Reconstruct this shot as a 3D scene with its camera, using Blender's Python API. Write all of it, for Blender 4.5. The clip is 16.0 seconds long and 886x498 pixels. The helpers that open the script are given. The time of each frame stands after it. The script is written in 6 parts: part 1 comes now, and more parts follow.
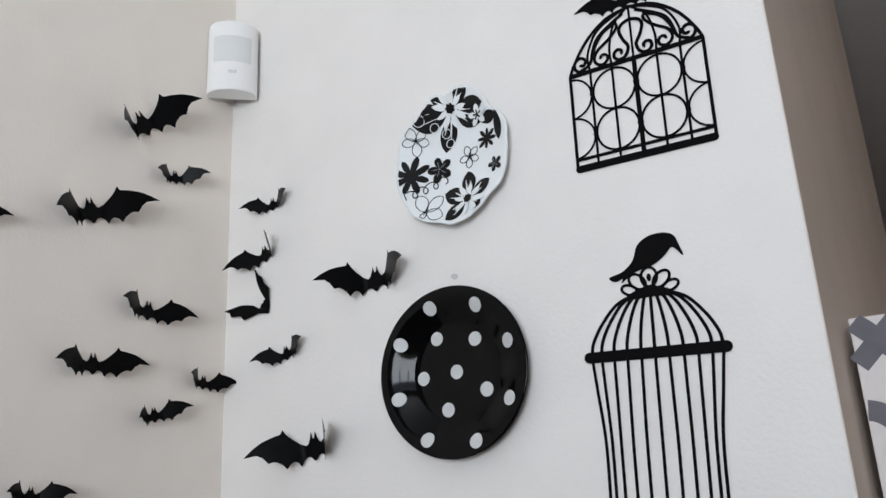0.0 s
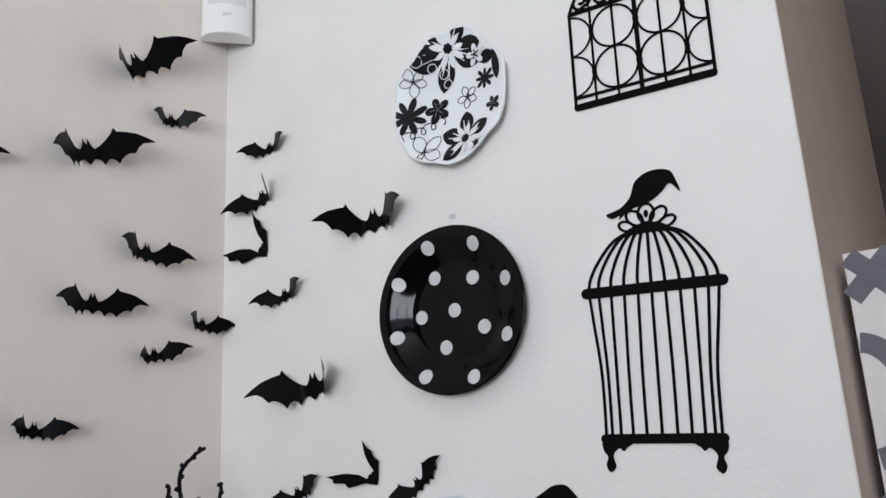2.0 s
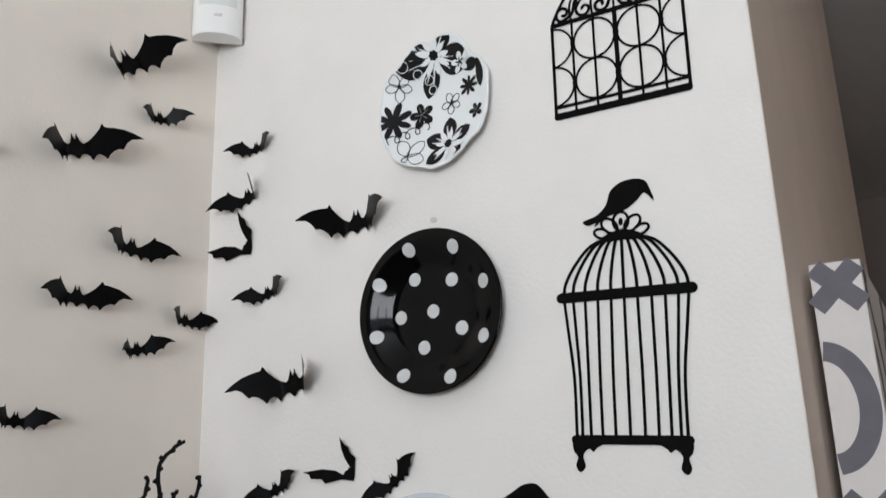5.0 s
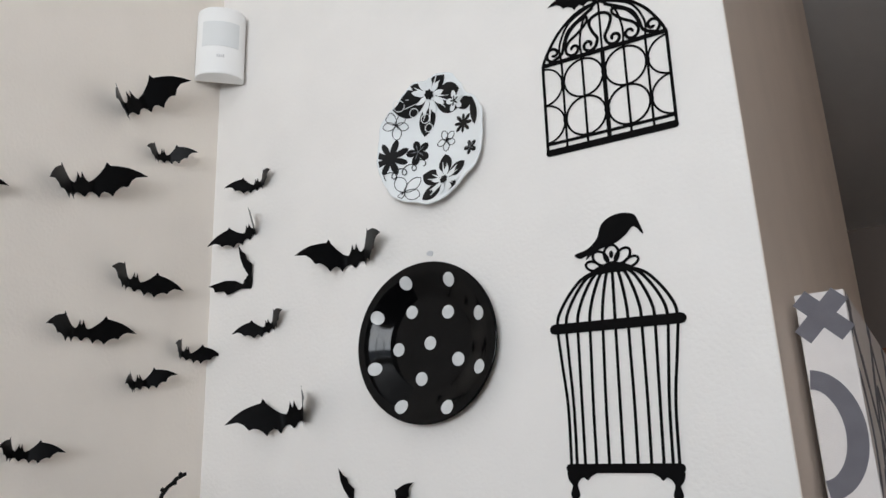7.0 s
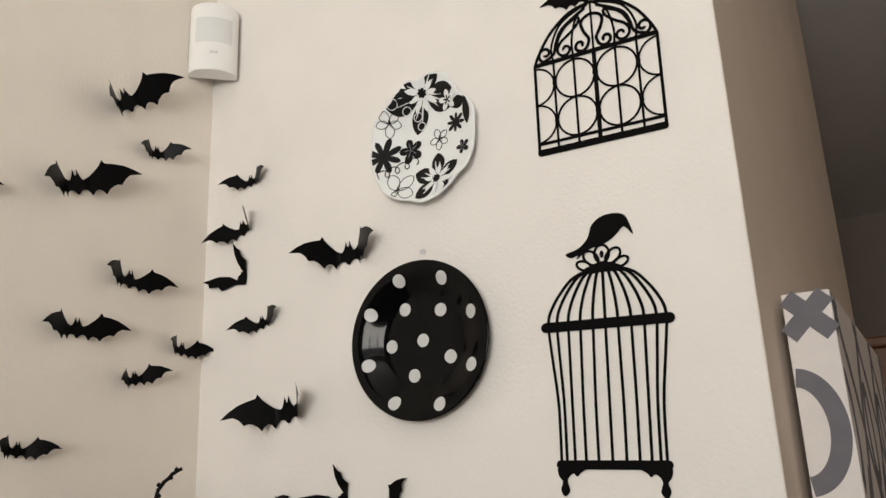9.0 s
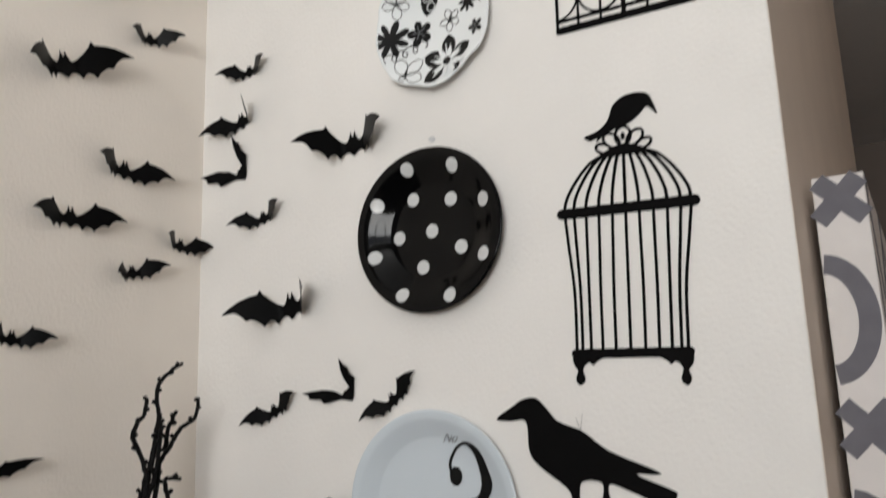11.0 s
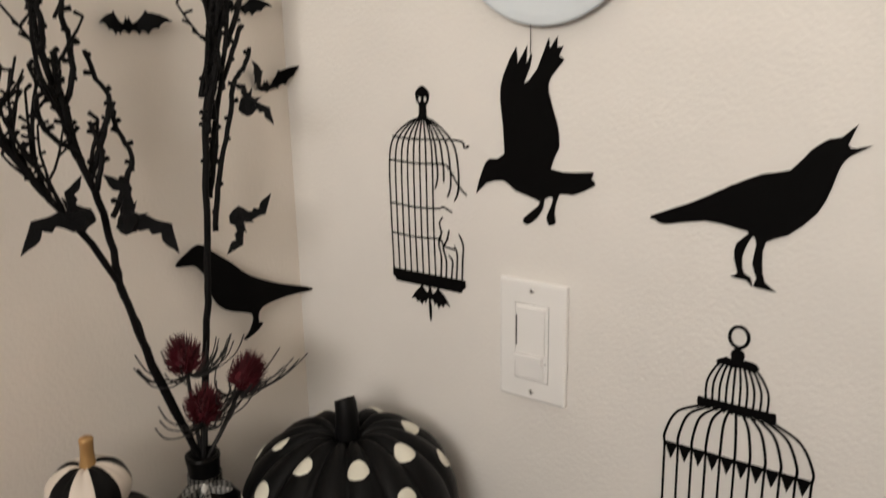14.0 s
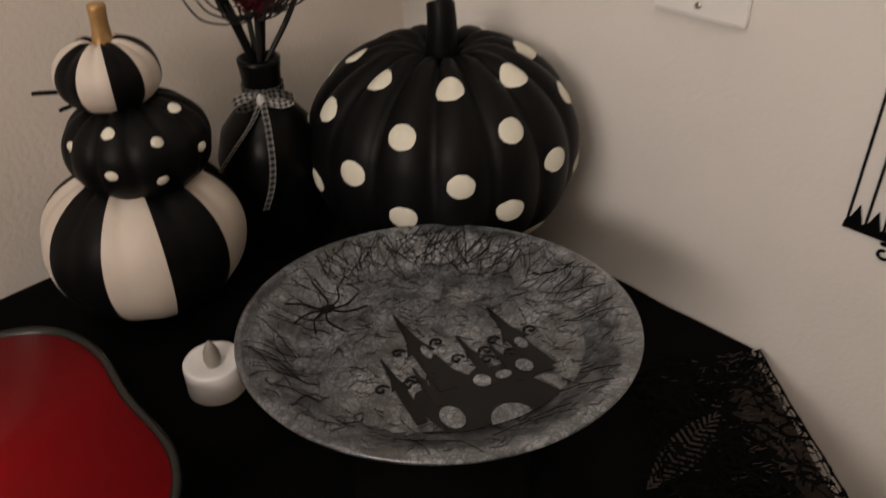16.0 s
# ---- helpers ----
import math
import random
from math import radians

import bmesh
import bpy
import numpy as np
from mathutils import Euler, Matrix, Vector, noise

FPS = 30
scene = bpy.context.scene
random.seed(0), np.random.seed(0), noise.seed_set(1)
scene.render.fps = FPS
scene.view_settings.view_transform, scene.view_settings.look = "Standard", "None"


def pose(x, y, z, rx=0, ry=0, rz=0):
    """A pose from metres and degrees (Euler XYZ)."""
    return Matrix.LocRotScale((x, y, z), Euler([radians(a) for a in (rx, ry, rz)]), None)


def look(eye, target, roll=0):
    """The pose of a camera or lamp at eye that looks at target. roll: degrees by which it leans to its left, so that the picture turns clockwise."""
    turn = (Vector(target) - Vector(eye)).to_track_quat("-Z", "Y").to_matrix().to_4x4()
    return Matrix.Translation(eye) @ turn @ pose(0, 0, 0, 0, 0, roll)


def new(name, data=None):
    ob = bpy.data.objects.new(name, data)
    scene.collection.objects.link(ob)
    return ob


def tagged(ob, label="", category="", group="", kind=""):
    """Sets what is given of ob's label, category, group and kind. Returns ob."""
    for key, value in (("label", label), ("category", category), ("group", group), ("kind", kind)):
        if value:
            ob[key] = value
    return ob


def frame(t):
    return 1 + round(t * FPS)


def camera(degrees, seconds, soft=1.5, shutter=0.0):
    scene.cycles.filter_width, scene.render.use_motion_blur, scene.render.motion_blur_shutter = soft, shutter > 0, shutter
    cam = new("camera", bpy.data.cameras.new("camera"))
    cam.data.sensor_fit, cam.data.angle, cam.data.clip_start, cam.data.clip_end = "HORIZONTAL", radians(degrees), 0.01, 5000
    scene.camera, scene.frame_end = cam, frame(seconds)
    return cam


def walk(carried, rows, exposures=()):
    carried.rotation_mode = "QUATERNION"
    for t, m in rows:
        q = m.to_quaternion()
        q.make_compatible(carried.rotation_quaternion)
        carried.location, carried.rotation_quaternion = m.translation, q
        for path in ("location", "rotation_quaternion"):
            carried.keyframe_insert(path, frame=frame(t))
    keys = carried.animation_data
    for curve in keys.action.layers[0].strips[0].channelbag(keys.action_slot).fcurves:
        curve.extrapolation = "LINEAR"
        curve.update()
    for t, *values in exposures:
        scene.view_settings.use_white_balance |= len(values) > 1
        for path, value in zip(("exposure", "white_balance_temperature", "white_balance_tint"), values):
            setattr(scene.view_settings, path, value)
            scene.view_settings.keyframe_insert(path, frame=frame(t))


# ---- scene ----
cam = camera(58.4, 16.0, shutter=0.45)
PATH = [
    (0, (0.715, -0.655, 1.714), (-0.29, 0.974, 2.294), -2.9),
    (0.5, (0.708, -0.653, 1.708), (-0.284, 0.986, 2.282), -2.8),
    (1, (0.707, -0.654, 1.703), (-0.285, 0.996, 2.245), -2.9),
    (1.5, (0.711, -0.656, 1.696), (-0.291, 0.996, 2.212), -3.1),
    (2, (0.709, -0.655, 1.69), (-0.3, 1.001, 2.183), -3.0),
    (2.5, (0.711, -0.647, 1.684), (-0.296, 1.02, 2.14), -2.5),
    (3, (0.706, -0.648, 1.676), (-0.291, 1.031, 2.11), -2.0),
    (3.5, (0.704, -0.643, 1.665), (-0.289, 1.047, 2.063), -1.3),
    (4, (0.705, -0.651, 1.654), (-0.29, 1.042, 2.035), -0.6),
    (4.5, (0.715, -0.654, 1.668), (-0.276, 1.033, 2.084), -1.1),
    (5, (0.723, -0.666, 1.684), (-0.256, 1.005, 2.185), -1.8),
    (5.2, (0.72, -0.669, 1.685), (-0.255, 0.998, 2.209), -1.7),
    (7.3, (0.738, -0.682, 1.68), (-0.225, 0.973, 2.258), -2.3),
    (7.5, (0.739, -0.679, 1.686), (-0.222, 0.985, 2.24), -2.4),
    (8, (0.743, -0.684, 1.685), (-0.214, 0.987, 2.224), -2.4),
    (10.3, (0.743, -0.693, 1.697), (-0.21, 0.977, 2.245), -2.1),
    (10.5, (0.733, -0.682, 1.685), (-0.22, 0.992, 2.225), -2.0),
    (10.7, (0.722, -0.661, 1.676), (-0.245, 1.023, 2.153), -2.6),
    (11, (0.707, -0.658, 1.652), (-0.266, 1.045, 2.041), -2.0),
    (11.5, (0.68, -0.637, 1.623), (-0.321, 1.08, 1.845), -1.9),
    (12, (0.666, -0.626, 1.593), (-0.37, 1.084, 1.651), -1.4),
    (12.5, (0.65, -0.617, 1.553), (-0.422, 1.066, 1.416), -1.0),
    (13, (0.657, -0.608, 1.524), (-0.444, 1.038, 1.241), -1.4),
    (13.5, (0.657, -0.601, 1.501), (-0.472, 1.006, 1.12), -1.4),
    (14, (0.639, -0.594, 1.463), (-0.509, 0.963, 0.956), -1.1),
    (14.5, (0.627, -0.581, 1.428), (-0.517, 0.921, 0.767), -0.6),
    (15, (0.602, -0.558, 1.383), (-0.544, 0.862, 0.565), -0.4),
    (15.5, (0.577, -0.521, 1.338), (-0.589, 0.774, 0.355), -0.9),
    (16, (0.563, -0.484, 1.315), (-0.634, 0.645, 0.179), -0.8),
]
EXPOSURES = [(0.0, -0.17, 5950, 10), (3.5, -0.17, 5950, 10), (5.0, -0.15, 6150, 10), (7.3, -0.15, 6150, 10), (8.0, -0.12, 6850, 11), (10.5, -0.28, 7200, 11), (11.2, -0.12, 6450, 10), (12.0, -0.03, 6600, 10), (12.5, 0.08, 6700, 11), (13.0, 0.16, 7150, 13), (13.5, 0.09, 7400, 13), (14.5, 0.20, 7600, 14), (15.3, 0.08, 7800, 16), (16.0, -0.07, 8000, 19)]
walk(cam, [(t, look(eye, target, roll)) for t, eye, target, roll in PATH], EXPOSURES)

# ---- world, window light ----
world = bpy.data.worlds.new("world")
scene.world = world
world.use_nodes = True
wn = world.node_tree.nodes
sky = wn.new("ShaderNodeTexSky")
sky.sky_type, sky.sun_disc, sky.sun_elevation, sky.sun_rotation = "NISHITA", False, radians(38), radians(160)
world.node_tree.links.new(sky.outputs[0], wn["Background"].inputs[0])
wn["Background"].inputs[1].default_value = 0.12

WIN_X0, WIN_X1, WIN_Z0, WIN_Z1, BACK_Y = 0.56, 1.34, 1.40, 2.52, -2.1


def area_lamp(name, place, target, sx, sy, watts, colour):
    data = bpy.data.lights.new(name, "AREA")
    data.shape, data.size, data.size_y, data.energy, data.color = "RECTANGLE", sx, sy, watts, colour
    ob = new(name, data)
    ob.matrix_world = look(place, target)
    return ob


area_lamp("window_daylight", ((WIN_X0 + WIN_X1) / 2, BACK_Y - 0.02, (WIN_Z0 + WIN_Z1) / 2), ((WIN_X0 + WIN_X1) / 2 - 0.55, 0, 4.45), 0.74, 1.08, 41, (0.97, 0.99, 1.0))


# ---- materials ----
def material(name, colour, rough=0.5, metal=0.0, vary=0.08, scale=30.0, bump=0.0, bump_scale=200.0, coat=0.0, spec=0.5, stain=None, random_tint=0.0):
    """A painted or raw surface: colour varied at two scales, with a fine relief."""
    m = bpy.data.materials.new(name)
    m.use_nodes = True
    nt = m.node_tree
    b = nt.nodes["Principled BSDF"]
    co = nt.nodes.new("ShaderNodeTexCoord")
    b.inputs["Roughness"].default_value, b.inputs["Metallic"].default_value = rough, metal
    b.inputs["Coat Weight"].default_value, b.inputs["Specular IOR Level"].default_value = coat, spec
    n1 = nt.nodes.new("ShaderNodeTexNoise")
    n1.inputs["Scale"].default_value, n1.inputs["Detail"].default_value = scale, 6
    n2 = nt.nodes.new("ShaderNodeTexNoise")
    n2.inputs["Scale"].default_value, n2.inputs["Detail"].default_value = scale / 8, 3
    for n in (n1, n2):
        nt.links.new(co.outputs["Object"], n.inputs["Vector"])
    add = nt.nodes.new("ShaderNodeMath")
    add.operation = "ADD"
    nt.links.new(n1.outputs["Fac"], add.inputs[0])
    nt.links.new(n2.outputs["Fac"], add.inputs[1])
    ramp = nt.nodes.new("ShaderNodeMapRange")
    ramp.inputs["From Min"].default_value, ramp.inputs["From Max"].default_value = 0.65, 1.35
    nt.links.new(add.outputs[0], ramp.inputs["Value"])
    mix = nt.nodes.new("ShaderNodeMix")
    mix.data_type = "RGBA"
    lo = stain or [c * (1 - vary) for c in colour]
    hi = [min(1, c * (1 + vary)) for c in colour]
    mix.inputs[6].default_value, mix.inputs[7].default_value = (*lo, 1), (*hi, 1)
    nt.links.new(ramp.outputs[0], mix.inputs[0])
    out = mix.outputs[2]
    if random_tint:
        info = nt.nodes.new("ShaderNodeObjectInfo")
        hsv = nt.nodes.new("ShaderNodeHueSaturation")
        mr = nt.nodes.new("ShaderNodeMapRange")
        mr.inputs["To Min"].default_value, mr.inputs["To Max"].default_value = 1 - random_tint, 1 + random_tint
        nt.links.new(info.outputs["Random"], mr.inputs["Value"])
        nt.links.new(mr.outputs[0], hsv.inputs["Value"])
        nt.links.new(out, hsv.inputs["Color"])
        out = hsv.outputs[0]
    nt.links.new(out, b.inputs["Base Color"])
    if bump:
        n3 = nt.nodes.new("ShaderNodeTexNoise")
        n3.inputs["Scale"].default_value, n3.inputs["Detail"].default_value = bump_scale, 4
        nt.links.new(co.outputs["Object"], n3.inputs["Vector"])
        bp = nt.nodes.new("ShaderNodeBump")
        bp.inputs["Strength"].default_value, bp.inputs["Distance"].default_value = bump, 0.002
        nt.links.new(n3.outputs["Fac"], bp.inputs["Height"])
        nt.links.new(bp.outputs[0], b.inputs["Normal"])
    return m


def web_material(name, pale, dark, scale):
    """Mottled moonlit print crossed by thin dark crackle lines."""
    m = material(name, pale, 0.30, vary=0.3, scale=60, coat=0.9, spec=0.8)
    nt = m.node_tree
    b = nt.nodes["Principled BSDF"]
    before = b.inputs["Base Color"].links[0].from_socket
    co = nt.nodes.new("ShaderNodeTexCoord")
    wob = nt.nodes.new("ShaderNodeTexNoise")
    wob.inputs["Scale"].default_value, wob.inputs["Detail"].default_value = 45, 4
    nt.links.new(co.outputs["Object"], wob.inputs["Vector"])
    mv = nt.nodes.new("ShaderNodeMix")
    mv.data_type = "RGBA"
    mv.inputs[0].default_value = 0.03
    nt.links.new(co.outputs["Object"], mv.inputs[6])
    nt.links.new(wob.outputs["Color"], mv.inputs[7])
    total = None
    for k, (s, w) in enumerate(((scale, 0.08), (scale * 2.3, 0.15))):
        v = nt.nodes.new("ShaderNodeTexVoronoi")
        v.feature = "DISTANCE_TO_EDGE"
        v.inputs["Scale"].default_value = s
        nt.links.new(mv.outputs[2], v.inputs["Vector"])
        r = nt.nodes.new("ShaderNodeMapRange")
        r.inputs["From Max"].default_value = w
        r.inputs["To Min"].default_value, r.inputs["To Max"].default_value = 0.90 - 0.15 * k, 0.0
        nt.links.new(v.outputs["Distance"], r.inputs["Value"])
        if total is None:
            total = r.outputs[0]
        else:
            mx = nt.nodes.new("ShaderNodeMath")
            mx.operation = "MAXIMUM"
            nt.links.new(total, mx.inputs[0])
            nt.links.new(r.outputs[0], mx.inputs[1])
            total = mx.outputs[0]
    mix = nt.nodes.new("ShaderNodeMix")
    mix.data_type = "RGBA"
    mix.inputs[7].default_value = (*dark, 1)
    nt.links.new(total, mix.inputs[0])
    blot = nt.nodes.new("ShaderNodeTexNoise")
    blot.inputs["Scale"].default_value, blot.inputs["Detail"].default_value, blot.inputs["Roughness"].default_value = 62, 6, 0.70
    nt.links.new(co.outputs["Object"], blot.inputs["Vector"])
    br = nt.nodes.new("ShaderNodeMapRange")
    br.inputs["From Min"].default_value, br.inputs["From Max"].default_value = 0.36, 0.62
    br.inputs["To Min"].default_value, br.inputs["To Max"].default_value = 0.30, 1.50
    nt.links.new(blot.outputs["Fac"], br.inputs["Value"])
    tone = nt.nodes.new("ShaderNodeMix")
    tone.data_type, tone.blend_type = "RGBA", "MULTIPLY"
    tone.inputs[0].default_value = 1.0
    nt.links.new(before, tone.inputs[6])
    nt.links.new(br.outputs[0], tone.inputs[7])
    nt.links.new(tone.outputs[2], mix.inputs[6])
    nt.links.new(mix.outputs[2], b.inputs["Base Color"])
    return m


def gingham_material(name, step):
    m = material(name, (0.75, 0.75, 0.72), 0.85, vary=0.05, scale=300)
    nt = m.node_tree
    b = nt.nodes["Principled BSDF"]
    co = nt.nodes.new("ShaderNodeTexCoord")
    sep = nt.nodes.new("ShaderNodeSeparateXYZ")
    nt.links.new(co.outputs["UV"], sep.inputs[0])
    parts_ = []
    for axis in (0, 1):
        pp = nt.nodes.new("ShaderNodeMath")
        pp.operation = "PINGPONG"
        pp.inputs[1].default_value = step
        nt.links.new(sep.outputs[axis], pp.inputs[0])
        gt = nt.nodes.new("ShaderNodeMath")
        gt.operation = "GREATER_THAN"
        gt.inputs[1].default_value = step / 2
        nt.links.new(pp.outputs[0], gt.inputs[0])
        parts_.append(gt)
    add = nt.nodes.new("ShaderNodeMath")
    add.operation = "ADD"
    nt.links.new(parts_[0].outputs[0], add.inputs[0])
    nt.links.new(parts_[1].outputs[0], add.inputs[1])
    ramp = nt.nodes.new("ShaderNodeValToRGB")
    ramp.color_ramp.elements[0].color, ramp.color_ramp.elements[1].color = (0.72, 0.72, 0.7, 1), (0.012, 0.012, 0.014, 1)
    mr = nt.nodes.new("ShaderNodeMath")
    mr.operation = "MULTIPLY"
    mr.inputs[1].default_value = 0.5
    nt.links.new(add.outputs[0], mr.inputs[0])
    nt.links.new(mr.outputs[0], ramp.inputs[0])
    nt.links.new(ramp.outputs[0], b.inputs["Base Color"])
    return m


PAINT = material("wall_paint", (0.80, 0.775, 0.745), 0.62, vary=0.034, scale=14, bump=0.27, bump_scale=240, spec=0.3)
CEIL = material("ceiling_paint", (0.82, 0.81, 0.79), 0.8, vary=0.02, scale=8, bump=0.25, bump_scale=150)
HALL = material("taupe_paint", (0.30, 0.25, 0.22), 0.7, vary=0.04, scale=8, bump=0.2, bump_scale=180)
FLOORM = material("oak_floor", (0.13, 0.085, 0.055), 0.45, vary=0.25, scale=14, bump=0.1, bump_scale=80)
WOOD = material("red_brown_wood", (0.22, 0.085, 0.035), 0.4, vary=0.3, scale=18, bump=0.1, bump_scale=90)
TABLEWOOD = material("walnut_top", (0.026, 0.018, 0.014), 0.65, spec=0.2, vary=0.35, scale=25, bump=0.1, bump_scale=120)
VINYL = material("black_vinyl", (0.0033, 0.0031, 0.0033), 0.6, vary=0.15, scale=40, bump=0.05, bump_scale=400, spec=0.05)
CARD = material("black_card", (0.0028, 0.0028, 0.0032), 0.34, vary=0.2, scale=60, bump=0.04, bump_scale=300, spec=0.07)
GLITTER = material("black_glitter", (0.005, 0.005, 0.006), 0.5, vary=0.6, scale=500, bump=0.8, bump_scale=1400, spec=0.15)
PLASTIC = material("white_plastic", (0.86, 0.86, 0.85), 0.35, vary=0.015, scale=20, spec=0.5)
LENS = material("grey_lens", (0.72, 0.735, 0.735), 0.4, vary=0.03, scale=30, bump=0.05, bump_scale=800)
SWITCHM = material("switch_white", (0.88, 0.875, 0.865), 0.3, vary=0.015, scale=20)
SWITCHSHADE = material("switch_shade", (0.42, 0.41, 0.40), 0.6)
GREYMARK = material("grey_mark", (0.55, 0.55, 0.56), 0.5)
SCREW = material("screw_metal", (0.55, 0.54, 0.52), 0.35, 0.7, vary=0.1)
BLACKGLAZE = material("black_glaze", (0.0015, 0.0015, 0.0018), 0.08, vary=0.15, scale=20, coat=0.0, spec=0.17, bump=0.02, bump_scale=40)
WHITEGLAZE = material("white_glaze", (0.80, 0.83, 0.84), 0.12, vary=0.012, scale=12, coat=0.5)
BLUEGLAZE = material("pale_blue_glaze", (0.60, 0.66, 0.71), 0.18, vary=0.015, scale=12, coat=0.12, spec=0.4)
DOTWHITE = material("dot_white", (0.58, 0.59, 0.59), 0.25, vary=0.03, scale=60)
INK = material("black_ink", (0.006, 0.006, 0.0065), 0.3, vary=0.2, scale=60, spec=0.2)
CASTLEINK = material("castle_ink", (0.0048, 0.0043, 0.0042), 0.28, vary=0.25, scale=60, spec=0.25)
GREYINKDARK = material("dark_grey_ink", (0.020, 0.021, 0.024), 0.3, vary=0.2, scale=60)
GREYINK = material("grey_ink", (0.20, 0.21, 0.23), 0.3, vary=0.2, scale=60)
PUMPBLACK = material("black_matte_paint", (0.0036, 0.0036, 0.004), 0.45, vary=0.45, scale=45, bump=0.16, bump_scale=160, spec=0.13)
PUMPWHITE = material("cream_paint", (0.66, 0.59, 0.52), 0.5, vary=0.05, scale=35, bump=0.1, bump_scale=160)
DOTCREAM = material("cream_dot_paint", (0.74, 0.72, 0.62), 0.5, vary=0.06, scale=90, bump=0.25, bump_scale=260)
GOLD = material("gold_paint", (0.46, 0.27, 0.11), 0.42, 0.45, vary=0.2, scale=90, bump=0.25, bump_scale=260)
TWIG = material("black_twig", (0.0048, 0.0045, 0.0048), 0.6, vary=0.4, scale=90, bump=0.5, bump_scale=420, spec=0.12)
BURR = material("dark_red_burr", (0.075, 0.005, 0.011), 0.55, vary=0.4, scale=120)
TENDRIL = material("grey_black_tendril", (0.010, 0.0095, 0.010), 0.6, vary=0.3, scale=90)
VASEM = material("black_bottle", (0.003, 0.003, 0.0032), 0.30, vary=0.2, scale=30, spec=0.14)
CLOTH = material("black_cloth", (0.0028, 0.0026, 0.0028), 0.9, vary=0.3, scale=60, bump=0.4, bump_scale=700, spec=0.05)
LACE = material("black_lace", (0.003, 0.003, 0.003), 0.9, vary=0.3, scale=90, spec=0.06)
LACEBROWN = material("brown_thread", (0.034, 0.024, 0.019), 0.8, vary=0.4, scale=160)
REDGLAZE = material("red_glaze", (0.66, 0.018, 0.028), 0.10, vary=0.10, scale=14, coat=0.2, spec=0.4)
GREYGLAZE = material("charcoal_glaze", (0.010, 0.0105, 0.010), 0.3, vary=0.3, scale=30)
WAX = material("white_wax", (0.82, 0.82, 0.83), 0.45, vary=0.02, scale=60)
FLAME = material("frosted_flame", (0.30, 0.28, 0.25), 0.3, vary=0.08, scale=90)
CANVAS = material("white_canvas", (0.74, 0.70, 0.68), 0.85, vary=0.04, scale=60, bump=0.35, bump_scale=900)
CANVASGREY = material("grey_print", (0.15, 0.145, 0.165), 0.85, vary=0.1, scale=60, bump=0.35, bump_scale=900)
MOON = web_material("moon_print", (0.150, 0.163, 0.18), (0.011, 0.018, 0.022), 105)
GINGHAM = gingham_material("gingham", 0.0023)
# Dark colour for the added unseen walls that glossy black reflects.
DARKREFLECT = material("dark_reflection_paint", (0.16, 0.135, 0.12), 0.7, vary=0.03, scale=8, bump=0.15, bump_scale=180)
# Left wall only: the warm light on it is put into this colour.
WARMLITPAINT = material("wall_paint_warm_light", (0.86, 0.80, 0.73), 0.62, vary=0.034, scale=14, bump=0.27, bump_scale=240, spec=0.3)
# Bright tan chosen for the warm light it throws back into the corner.
BOUNCEPAINT = material("warm_bounce_paint", (0.74, 0.56, 0.41), 0.7, vary=0.03, scale=8, bump=0.15, bump_scale=180)
TANPAINT = material("tan_paint", (0.80, 0.70, 0.615), 0.65, vary=0.05, scale=10, bump=0.2, bump_scale=240, spec=0.3)
ROOMPAINT = material("room_paint", (0.36, 0.34, 0.32), 0.7, vary=0.03, scale=8, bump=0.15, bump_scale=180)
FRAMEW = material("window_white", (0.8, 0.8, 0.79), 0.4, vary=0.02)


# ---- building helpers ----
def part(name, bm, mat, parent=None, label="", smooth_shade=False):
    me = bpy.data.meshes.new(name)
    bm.normal_update()
    bm.to_mesh(me)
    bm.free()
    me.materials.append(mat)
    if smooth_shade:
        for p in me.polygons:
            p.use_smooth = True
    ob = new(name, me)
    if parent is not None:
        ob.parent = parent
    if label:
        ob["label"] = label
    return ob


def thing(name, m, label, category, group="", kind=""):
    ob = new(name)
    ob.empty_display_size = 0.02
    ob.matrix_world = m
    return tagged(ob, label, category, group, kind)


BASIS = {"R": Matrix(((1, 0, 0, 0), (0, 0, -1, 0), (0, 1, 0, 0), (0, 0, 0, 1))), "L": Matrix(((0, 0, 1, 0), (1, 0, 0, 0), (0, 1, 0, 0), (0, 0, 0, 1)))}


def on_wall(w, u, v, roll=0.0, out=0.0006):
    """A pose on the right-hand (R) or left-hand (L) wall: local x along the wall, y up, z out of it."""
    place = (u, -out, v) if w == "R" else (out, u, v)
    return Matrix.Translation(place) @ BASIS[w] @ pose(0, 0, 0, 0, 0, roll)


def curve_pts(pts, n=6, closed=False):
    """A smooth line through the given points."""
    k = len(pts)
    out = []
    dim = len(pts[0])
    for i in range(k if closed else k - 1):
        if closed:
            a, b, c, d = (pts[(i + j) % k] for j in (-1, 0, 1, 2))
        else:
            a, b, c, d = pts[max(i - 1, 0)], pts[i], pts[i + 1], pts[min(i + 2, k - 1)]
        for s in range(n):
            t = s / n
            out.append(tuple(0.5 * (2 * b[q] + (c[q] - a[q]) * t + (2 * a[q] - 5 * b[q] + 4 * c[q] - d[q]) * t * t + (3 * b[q] - a[q] - 3 * c[q] + d[q]) * t ** 3) for q in range(dim)))
    if not closed:
        out.append(tuple(pts[-1]))
    return out


